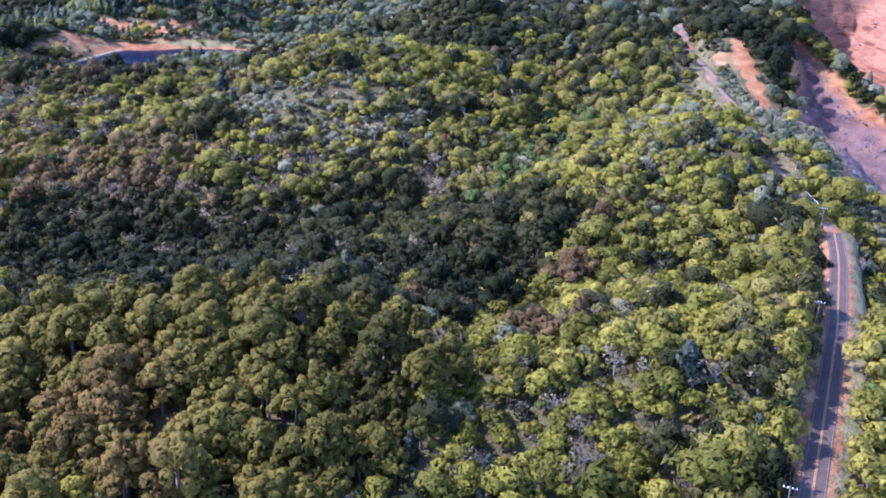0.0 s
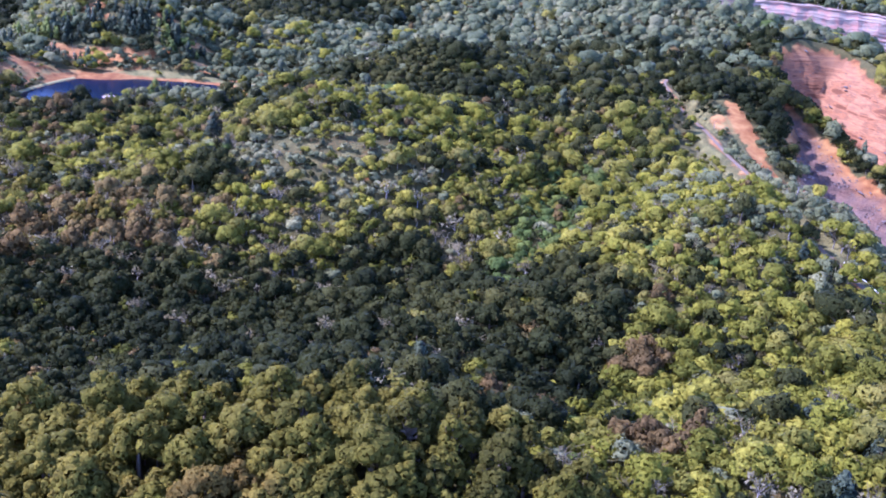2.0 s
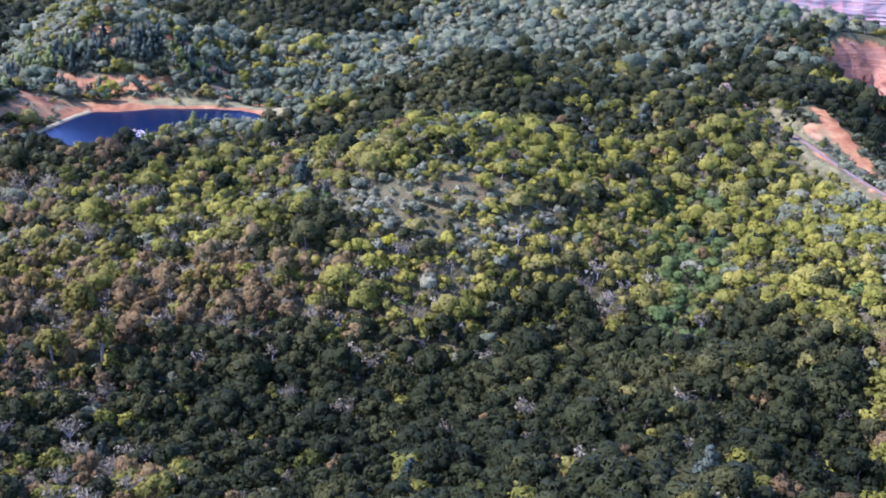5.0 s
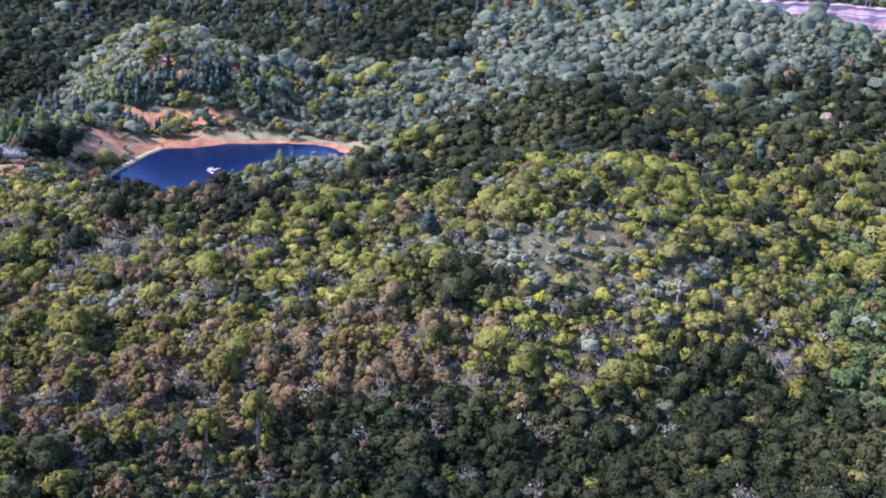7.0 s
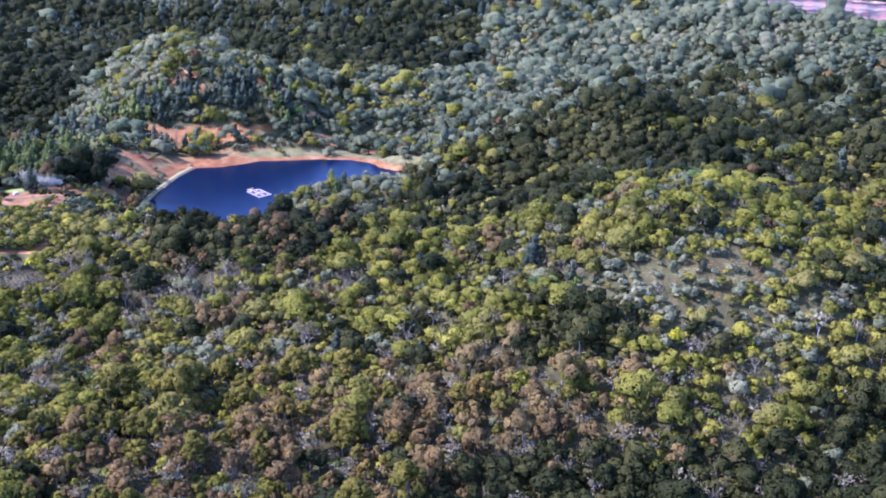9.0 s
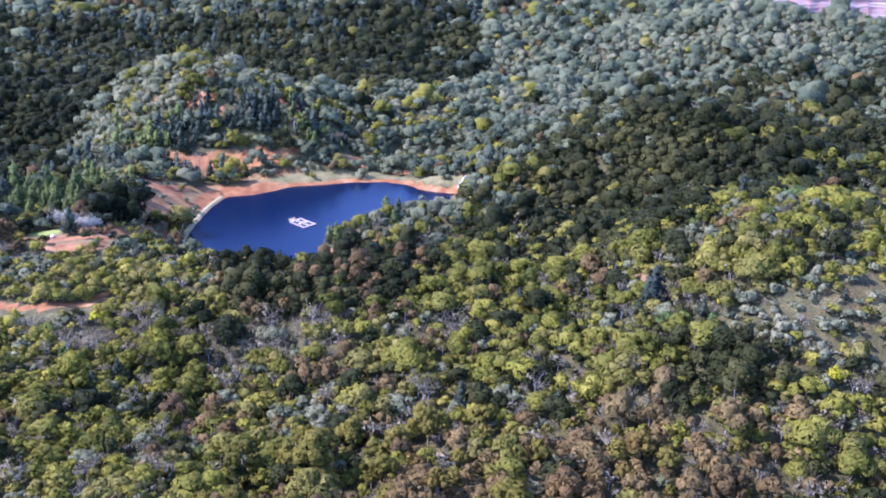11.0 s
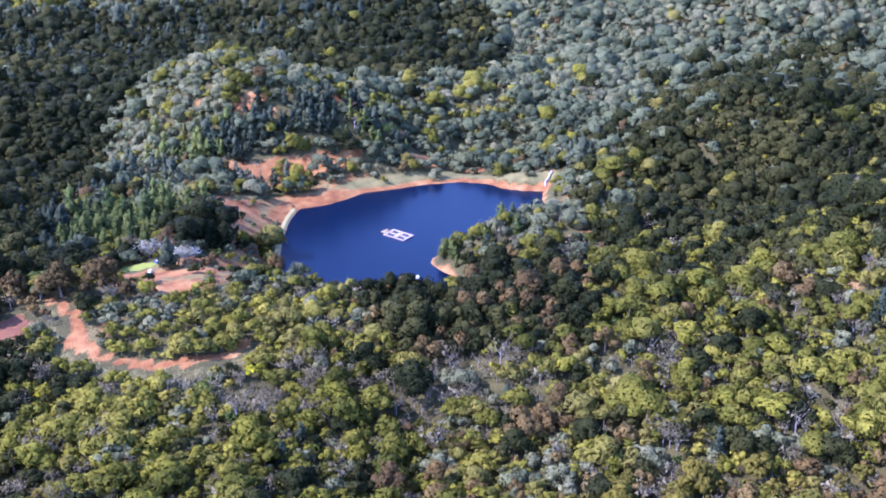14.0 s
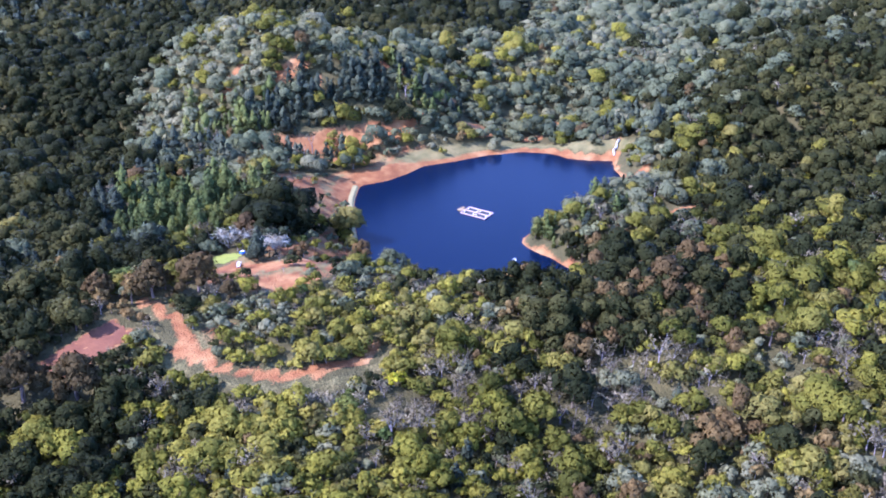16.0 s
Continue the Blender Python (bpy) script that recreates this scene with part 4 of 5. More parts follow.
EDGE = [(120, 150), (20, 200), (-150, 330), (-330, 500), (-420, 600)]
VIEW_WEST = ([130, 180, 260, 340, 420, 500, 580, 1000, 1500, 2100], [-110, -115, -165, -240, -320, -380, -435, -445, -565, -560])
VIEW_EAST = ([130, 180, 340, 500, 660, 820, 1000, 1500, 2100], [150, 158, 205, 290, 400, 470, 560, 800, 900])


def seen_land(x, y):
    return (x > np.interp(y, *VIEW_WEST)) & (x < np.interp(y, *VIEW_EAST))


spot, pick, size, turn, lift = woodland()
edge_distance = line_distance(spot[:, 0], spot[:, 1], EDGE) + 5000 * (spot[:, 2] == 6)
tint_r = np.random.RandomState(9)
SINGLES = 150
for number, kind in enumerate(NAMES):
    leaves, wood, thing_name, label, mass_label = KINDS[kind]
    mine = np.nonzero(pick == number)[0]
    mine = mine[np.argsort(edge_distance[mine])]
    single, mass = mine[:SINGLES], mine[SINGLES:]
    shapes = tree_shapes(kind, 0)
    made = []
    for crown, trunk in shapes:
        made.append((crown_mesh(crown, leaves), fast_mesh("trunk", trunk[0], trunk[1], [wood])))
    for i in single:
        shape = made[i % len(made)]
        tree = tagged(new(thing_name), label, "shrub" if kind in ("sage", "fern") else "tree", thing_name.replace("_", " ") + "s of the woodland")
        tree.empty_display_size = 0.5
        tree.matrix_world = Matrix.LocRotScale((spot[i, 0], spot[i, 1], lift[i]), Euler((0, 0, turn[i])), (size[i], size[i], size[i]))
        for part_name, data in zip(("crown", "trunk"), shape):
            piece = new(part_name, data)
            piece.parent = tree
    parts_v, parts_f, parts_m, parts_t, parts_n, at = [], [], [], [], [], 0
    for zone in (1, 2, 3, 4, 5, 6):
        shapes = []
        for c, t in tree_shapes(kind, 3 if zone == 6 else min(zone, 4)):
            n = crown_normals(c)
            if zone < 3 or kind == "leafless":
                shapes.append((np.concatenate([c[0], t[0]]), np.concatenate([c[1], t[1] + len(c[0])]), np.concatenate([c[2], t[2]]), np.concatenate([n, np.tile((0.0, 0.0, 1.0), (len(t[0]), 1))])))
            else:
                shapes.append((*c[:3], n))
        here = mass[spot[mass, 2] == zone]
        for k, (v, f, m, n) in enumerate(shapes):
            who = here[k::len(shapes)]
            if not len(who):
                continue
            c, s = np.cos(turn[who])[:, None], np.sin(turn[who])[:, None]
            z = size[who][:, None]
            parts_n.append(np.stack([n[:, 0] * c - n[:, 1] * s, n[:, 0] * s + n[:, 1] * c, np.broadcast_to(n[:, 2], (len(who), len(n)))], -1).reshape(-1, 3))
            x = (v[:, 0] * c - v[:, 1] * s) * z + spot[who, 0][:, None]
            y = (v[:, 0] * s + v[:, 1] * c) * z + spot[who, 1][:, None]
            h = v[:, 2] * z * tint_r.uniform(0.85, 1.15, (len(who), 1)) + lift[who][:, None]
            parts_v.append(np.stack([x, y, h], -1).reshape(-1, 3))
            parts_f.append((f[None] + (np.arange(len(who)) * len(v))[:, None, None]).reshape(-1, 3) + at)
            parts_m.append(np.tile(m, len(who)))
            parts_t.append(np.repeat(tint_r.uniform(size=len(who)), len(v)))
            at += len(who) * len(v)
    if parts_v:
        me = fast_mesh(kind + "_woodland", np.concatenate(parts_v), np.concatenate(parts_f), [leaves, wood], (("tint", np.concatenate(parts_t)), ("soft", np.concatenate(parts_n))), np.concatenate(parts_m), True)
        tagged(new(thing_name.replace("_tree", "") + "_woodland", me), mass_label, "woodland", kind="stuff")

# the tall row along the road's west side
row_shapes = [(crown_mesh(c, mat), fast_mesh("trunk", t[0], t[1], [BARK])) for mat, kind in ((EVERGREEN_CLOUD_SHADE, "evergreen"), (OLIVE, "olive"), (LIME, "lime")) for c, t in tree_shapes(kind, 0)[:4]]
row_r = np.random.RandomState(19)
for row_y in np.arange(146, 320, 3.1):
    row_x = float(np.interp(row_y, [q[1] for q in ROAD], [q[0] for q in ROAD])) - row_r.uniform(8.6, 11.0)
    grow = row_r.uniform(1.3, 2.3)
    tree = tagged(new("roadside_tree"), "tall olive-green roadside tree beside the asphalt", "tree", "trees along the road")
    tree.matrix_world = Matrix.LocRotScale((row_x, row_y, float(ground_height(np.array(row_x), np.array(row_y)))), Euler((0, 0, row_r.uniform(0, 6))), (grow * 0.72, grow * 0.72, grow))
    for part_name, data in zip(("crown", "trunk"), row_shapes[row_r.randint(len(row_shapes))]):
        new(part_name, data).parent = tree

# ---- built things ----


def part(name, bm, mat, parent, label=""):
    me = bpy.data.meshes.new(name)
    bm.to_mesh(me)
    bm.free()
    me.materials.append(mat)
    ob = new(name, me)
    ob.parent = parent
    return tagged(ob, label)


def box(bm, centre, size, turn=0.0, bevel=0.0):
    """A box in bm, bevelled if wanted."""
    made = bmesh.ops.create_cube(bm, size=1, matrix=Matrix.LocRotScale(centre, Euler((0, 0, turn)), size))
    if bevel:
        edges = list({e for v in made["verts"] for e in v.link_edges})
        bmesh.ops.bevel(bm, geom=edges, offset=bevel, segments=2, affect="EDGES", profile=0.6)
    return bm


def one_box(centre, size, turn=0.0, bevel=0.0):
    return box(bmesh.new(), centre, size, turn, bevel)


def rod(bm, a, b, radius, sides=8, radius_end=None):
    a, b = Vector(a), Vector(b)
    m = Matrix.Translation((a + b) / 2) @ (b - a).to_track_quat("Z", "Y").to_matrix().to_4x4()
    bmesh.ops.create_cone(bm, cap_ends=True, segments=sides, radius1=radius, radius2=radius if radius_end is None else radius_end, depth=(b - a).length, matrix=m)
    return bm


def one_rod(a, b, radius, sides=8, radius_end=None):
    return rod(bmesh.new(), a, b, radius, sides, radius_end)


def ground_at(x, y):
    return float(ground_height(np.array(float(x)), np.array(float(y))))


def smooth_line(line, step):
    """Points along a line on the plan at even steps, with softened corners."""
    p = np.array(line, float)
    d = np.r_[0, np.cumsum(np.hypot(*np.diff(p, axis=0).T))]
    s = np.arange(0, d[-1], step)
    x, y = np.interp(s, d, p[:, 0]), np.interp(s, d, p[:, 1])
    k = np.ones(9) / 9
    pad = lambda v: np.convolve(np.r_[np.full(4, v[0]) + (np.arange(-4, 0) * (v[1] - v[0])), v, np.full(4, v[-1]) + np.arange(1, 5) * (v[-1] - v[-2])], k, "valid")
    return np.stack([pad(x), pad(y)], 1)


def ribbon(line, offset, width, lift, bed=None):
    """A strip along a line, laid on the ground."""
    t = np.gradient(line, axis=0)
    t /= np.linalg.norm(t, axis=1)[:, None]
    n = np.stack([t[:, 1], -t[:, 0]], 1)
    a, b = line + n * (offset - width / 2), line + n * (offset + width / 2)
    z = ground_height(line[:, 0], line[:, 1]) + lift
    bm = bmesh.new()
    va = [bm.verts.new((*p, h)) for p, h in zip(a, z)]
    vb = [bm.verts.new((*p, h)) for p, h in zip(b, z)]
    for i in range(len(va) - 1):
        bm.faces.new((va[i], vb[i], vb[i + 1], va[i + 1]))
    return bm


ASPHALT = grainy("worn_asphalt", (0.046, 0.034, 0.022), (0.076, 0.056, 0.038), 4.0, 0.95, spec=0.1)
DUST = grainy("dusty_asphalt", (0.085, 0.058, 0.034), (0.13, 0.092, 0.058), 5.0, 0.92)
YELLOW_LINE = grainy("yellow_road_paint", (0.26, 0.125, 0.025), (0.36, 0.18, 0.04), 2.0, 0.7)
WHITE_LINE = grainy("white_road_paint", (0.075, 0.060, 0.045), (0.12, 0.10, 0.075), 2.0, 0.7)
WHITE = grainy("white_paint", (0.66, 0.66, 0.64), (0.82, 0.82, 0.80), 1.5, 0.5)
PLASTIC = grainy("pale_pink_floats", (0.36, 0.25, 0.24), (0.48, 0.38, 0.36), 1.2, 0.7)
NET = grainy("dark_pen_water", (0.018, 0.024, 0.020), (0.035, 0.042, 0.034), 0.6, 0.7)
DECK = grainy("weathered_planks", (0.17, 0.125, 0.06), (0.27, 0.205, 0.105), 0.7, 0.9)
CONCRETE = grainy("sunlit_concrete", (0.46, 0.44, 0.40), (0.66, 0.64, 0.60), 2.0, 0.8, 0.03)
STEEL = grainy("galvanised_steel", (0.55, 0.55, 0.56), (0.75, 0.75, 0.76), 1.0, 0.45, 0.0, 0.3)
GLASS = grainy("dark_car_glass", (0.02, 0.025, 0.03), (0.04, 0.045, 0.05), 1.0, 0.1)
RUBBER = grainy("black_rubber", (0.02, 0.02, 0.02), (0.04, 0.04, 0.04), 0.4, 0.8)
BLUE = grainy("blue_tarpaulin", (0.02, 0.09, 0.40), (0.05, 0.16, 0.55), 0.8, 0.6)
POLE_WOOD = grainy("creosoted_pole", (0.10, 0.08, 0.06), (0.19, 0.15, 0.12), 0.5, 0.9)
RIPRAP = grainy("dam_stones", (0.15, 0.140, 0.045), (0.26, 0.220, 0.090), 1.2, 0.9, 0.15)
ROCK_GREY = grainy("grey_basalt", (0.045, 0.035, 0.032), (0.12, 0.09, 0.08), 1.5, 0.9, 0.1)

# the paved road and its lines
line = smooth_line(ROAD, 2.0)
road = part("road", ribbon(line, 0, 5.2, 0.10), ASPHALT, None)
tagged(road, "two-lane asphalt road with a yellow centre line", "road", kind="structure")
for shift in (-0.14, 0.14):
    part("centre_line", ribbon(line, shift, 0.13, 0.115), YELLOW_LINE, road, "worn yellow centre line")
for shift in (-2.3, 2.3):
    part("edge_line", ribbon(line, shift, 0.13, 0.115), WHITE_LINE, road, "white edge line")
trail = smooth_line(TRAIL, 2.0)
lane = part("road", ribbon(trail, 0, 2.1, 0.10), DUST, None)
tagged(lane, "dusty pale road climbing along the canyon rim", "road", kind="structure")

# the guard rail at the rim
rail_line = smooth_line([(136.2, 336), (136.6, 344), (134.8, 359), (134.6, 372)], 3.5)
rail = tagged(new("guard_rail"), "white steel guard rail beside the rim road", "guard rail")
rail_z = [ground_at(*p) for p in rail_line]
for p, z in zip(rail_line, rail_z):
    part("post", one_box((p[0], p[1], z + 0.35), (0.16, 0.16, 0.9), 0.2, 0.02), POLE_WOOD, rail)
bm = bmesh.new()
for (p, z), (q, w) in zip(zip(rail_line[:-1], rail_z[:-1]), zip(rail_line[1:], rail_z[1:])):
    rod(bm, (*p, z + 0.75), (*q, w + 0.75), 0.05, 6)
part("beam", bm, WHITE, rail, "white corrugated rail beam")


def power_pole(x, y, turn):
    pole = tagged(new("power_pole"), "dark wooden power pole with a crossarm by the road", "power pole", "power poles along the road")
    z = ground_at(x, y)
    top = z + 10.5
    part("shaft", one_rod((x, y, z - 0.5), (x, y, top), 0.17, 10, 0.11), POLE_WOOD, pole)
    part("crossarm", one_box((x, y, top - 0.5), (2.6, 0.14, 0.16), turn, 0.02), POLE_WOOD, pole)
    ends = []
    for k in (-1.15, -0.4, 0.4, 1.15):
        px, py = x + k * math.cos(turn), y + k * math.sin(turn)
        part("insulator", one_rod((px, py, top - 0.42), (px, py, top - 0.1), 0.10, 8, 0.06), WHITE, pole, "white porcelain insulator")
        ends.append(Vector((px, py, top - 0.1)))
    return ends


pole_ends = [power_pole(x, y, -0.38) for x, y in ((66.5, 159.5), (100.0, 242.5), (127.0, 318.0))]
for first, second in zip(pole_ends[:-1], pole_ends[1:]):
    for a, b in zip(first, second):
        bm = bmesh.new()
        last = a
        for i in range(1, 13):
            k = i / 12
            here = a.lerp(b, k) - Vector((0, 0, 2.2 * k * (1 - k) * 2))
            rod(bm, last, here, 0.011, 4)
            last = here
        wire = part("power_wire", bm, RUBBER, None)
        tagged(wire, "thin overhead power wire sagging between poles", "power line", "power wires over the road")


# the fish-pen raft on the reservoir
def pen_raft():
    corner = Vector((-216.0, 764.8, 0))
    u, v = Vector((6.8, 4.8, 0)), Vector((6.4, -11.8, 0))
    turn_u, turn_v = math.atan2(u.y, u.x), math.atan2(v.y, v.x)
    raft = tagged(new("fish_pen_raft"), "floating fish-pen raft with pale pink walkways on the reservoir", "raft")
    for k in (0, 0.5, 1):
        c = corner + u * k + v * 0.5
        part("walkway", one_box((c.x, c.y, 0.30), (v.length + 0.45, 0.42, 0.42), turn_v, 0.08), PLASTIC, raft, "pale pink floating walkway")
    for k in (0, 0.5, 1):
        c = corner + v * k + u * 0.5
        part("crosswalk", one_box((c.x, c.y, 0.32), (u.length - 0.2, 0.42, 0.42), turn_u, 0.08), PLASTIC, raft, "pale pink floating walkway")
    for i in (0.25, 0.75):
        for j in (0.25, 0.75):
            c = corner + u * i + v * j
            part("net", one_box((c.x, c.y, 0.06), (v.length / 2 - 0.7, u.length / 2 - 0.7, 0.06), turn_v), NET, raft, "dark netting over a pen")
            for a in (-1, 1):
                q = c + v.normalized() * a * (v.length / 4 - 0.7)
                part("net_float", one_rod((q.x, q.y, 0.1), (q.x, q.y, 0.75), 0.28, 8, 0.2), WHITE, raft, "white net float")
    c = corner + u * 0.42 - v * 0.13
    part("deck", one_box((c.x, c.y, 0.34), (3.0, 3.4, 0.5), turn_v, 0.06), DECK, raft, "weathered tan plank deck")
    c = corner + u * 0.55 - v * 0.10
    part("feed_box", one_box((c.x, c.y, 0.95), (1.3, 0.9, 0.8), turn_v, 0.06), DECK, raft, "tan plywood feed box")
    c = corner + u * 0.5 + v * 0.5
    part("feeder", one_box((c.x, c.y, 0.8), (0.9, 0.9, 0.6), turn_v, 0.1), PLASTIC, raft)
    return raft


pen_raft()


def small_boat(x, y, turn):
    boat = tagged(new("rowing_boat"), "small white boat lying near the wooded point", "boat")
    length, half = 3.6, 0.85
    bm = bmesh.new()
    rings = []
    for i in range(9):
        k = i / 8
        w = half * (1 - (2 * k - 0.7) ** 2 * 0.55 if k > 0.35 else 1 - (0.35 - k) * 0.35)
        w = max(0.05, w * (1 - max(0, k - 0.6) ** 1.6 * 2.6))
        sheer = 0.55 + 0.25 * k * k
        rings.append([bm.verts.new(((k - 0.5) * length, s * w * q, h)) for s, q, h in ((-1, 1, sheer), (-1, 0.75, 0.12), (0, 0, -0.12), (1, 0.75, 0.12), (1, 1, sheer))])
    for a, b in zip(rings[:-1], rings[1:]):
        for i in range(4):
            bm.faces.new((a[i], b[i], b[i + 1], a[i + 1]))
    bm.faces.new(rings[0])
    bmesh.ops.solidify(bm, geom=bm.faces[:], thickness=0.07)
    part("hull", bm, WHITE, boat)
    for k in (-0.9, 0.2, 1.0):
        part("thwart", one_box((k, 0, 0.42), (0.32, 1.3, 0.06)), WHITE, boat)
    part("cushion", one_box((-0.9, 0.1, 0.62), (0.5, 0.6, 0.35), 0, 0.08), PLASTIC, boat)
    boat.matrix_world = pose(x, y, 0.05, 0, 0, turn)


small_boat(-219.3, 706.5, 60)


def van(x, y, turn):
    z = ground_at(x, y)
    car = tagged(new("van"), "white passenger van parked on the red dirt track", "van")
    bm = one_box((0, 0, 0.85), (4.4, 1.75, 0.8), 0, 0.16)
    part("body", bm, WHITE, car)
    bm = bmesh.new()
    made = bmesh.ops.create_cube(bm, size=1, matrix=Matrix.LocRotScale((-0.35, 0, 1.5), None, (3.2, 1.6, 0.75)))
    for v in made["verts"]:
        if v.co.z > 1.5:
            v.co.x = -0.35 + (v.co.x + 0.35) * 0.86
            v.co.y *= 0.88
    bmesh.ops.bevel(bm, geom=bm.edges[:], offset=0.1, segments=2, affect="EDGES")
    part("cabin", bm, WHITE, car)
    for side in (-1, 1):
        part("side_window", one_box((-0.4, side * 0.765, 1.52), (2.5, 0.06, 0.42), 0, 0.02), GLASS, car, "dark side windows")
        for wx in (-1.4, 1.4):
            wheel = part("wheel", one_rod((wx, side * 0.80, 0.35), (wx, side * 0.98, 0.35), 0.35, 16), RUBBER, car)
            part("rim", one_rod((wx, side * 0.97, 0.35), (wx, side * 1.0, 0.35), 0.2, 12), STEEL, wheel)
        part("headlight", one_box((2.2, side * 0.6, 0.95), (0.06, 0.34, 0.2), 0, 0.03), GLASS, car)
    part("windscreen", one_box((1.13, 0, 1.48), (0.14, 1.3, 0.5), 0, 0.03), GLASS, car, "dark windscreen")
    for wx in (-2.25, 2.25):
        part("bumper", one_box((wx, 0, 0.55), (0.16, 1.6, 0.22), 0, 0.05), RUBBER, car)
    car.matrix_world = pose(x, y, z + 0.1, 0, 0, turn) @ Matrix.Diagonal((0.74, 0.74, 0.74, 1))


van(-333.5, 710.5, 70)


def canopy_tent(x, y, turn):
    z = ground_at(x, y)
    tent = tagged(new("canopy_tent"), "blue picnic canopy with a white peak beside the lawn", "tent")
    for sx in (-1.4, 1.4):
        for sy in (-1.4, 1.4):
            part("leg", one_rod((sx, sy, -0.2), (sx, sy, 2.1), 0.05, 8), STEEL, tent)
    bm = bmesh.new()
    rings = [[bm.verts.new((sx * w, sy * w, h)) for sx, sy in ((-1, -1), (1, -1), (1, 1), (-1, 1))] for w, h in ((1.6, 1.5), (1.6, 2.1), (0.9, 2.75))]
    for a, b in zip(rings[:-1], rings[1:]):
        for i in range(4):
            bm.faces.new((a[i], a[(i + 1) % 4], b[(i + 1) % 4], b[i]))
    bmesh.ops.solidify(bm, geom=bm.faces[:], thickness=0.04)
    part("roof_cloth", bm, BLUE, tent)
    bm = bmesh.new()
    bmesh.ops.create_cone(bm, cap_ends=True, segments=4, radius1=1.25, radius2=0.06, depth=0.6, matrix=Matrix.Translation((0, 0, 3.0)) @ Matrix.Rotation(radians(45), 4, "Z"))
    part("peak", bm, WHITE, tent, "white canopy peak")
    tent.matrix_world = pose(x, y, z, 0, 0, turn) @ Matrix.Diagonal((0.7, 0.7, 0.7, 1))


canopy_tent(-329.0, 722.0, 20)

# the spillway chute at the east end of the reservoir
chute_line = [(-108.6, 800.6), (-107.6, 802.8), (-105.2, 803.6), (-103.6, 805.8), (-101.4, 806.8)]
spillway = tagged(new("spillway"), "sunlit white concrete spillway chute at the shore", "spillway")
top = [ground_at(*q) + 0.55 for q in chute_line]
for i in range(4):
    (ax, ay), (bx, by) = chute_line[i], chute_line[i + 1]
    a, b = Vector((ax, ay, top[i])), Vector((bx, by, top[i + 1]))
    m = Matrix.Translation((a + b) / 2) @ (b - a).to_track_quat("X", "Z").to_matrix().to_4x4()
    for name, shift, size_box in (("slab", (0, 0, -0.5), ((b - a).length + 0.3, 0.5, 1.2)), ("side_wall", (0, 0.30, 0.0), ((b - a).length + 0.3, 0.16, 1.4)), ("side_wall", (0, -0.30, 0.0), ((b - a).length + 0.3, 0.18, 1.5))):
        bm = one_box(shift, size_box, 0, 0.04)
        bm.transform(m)
        part(name, bm, CONCRETE, spillway)

# the dam crest along the west shore
crest = smooth_line([(-275.2, 724), (-274.6, 746), (-267.2, 773), (-256.8, 802), (-247.0, 820.5)], 2.0)
t = np.gradient(crest, axis=0)
t /= np.linalg.norm(t, axis=1)[:, None]
out = np.stack([-t[:, 1], t[:, 0]], 1)
bm = bmesh.new()
profile = [(-2.2, -0.6), (-0.5, 0.75), (0.4, 0.9), (1.5, 0.85), (2.8, 0.1)]
rings = [[bm.verts.new((p[0] + o[0] * a, p[1] + o[1] * a, h + 0.1 * noise.noise((p[0] * 0.3, p[1] * 0.3, a)))) for a, h in profile] for p, o in zip(crest, out)]
for a, b in zip(rings[:-1], rings[1:]):
    for i in range(len(profile) - 1):
        bm.faces.new((a[i], a[i + 1], b[i + 1], b[i]))
dam = part("dam_crest", bm, RIPRAP, None)
tagged(dam, "pale grassy stone crest of the reservoir dam", "dam", kind="structure")


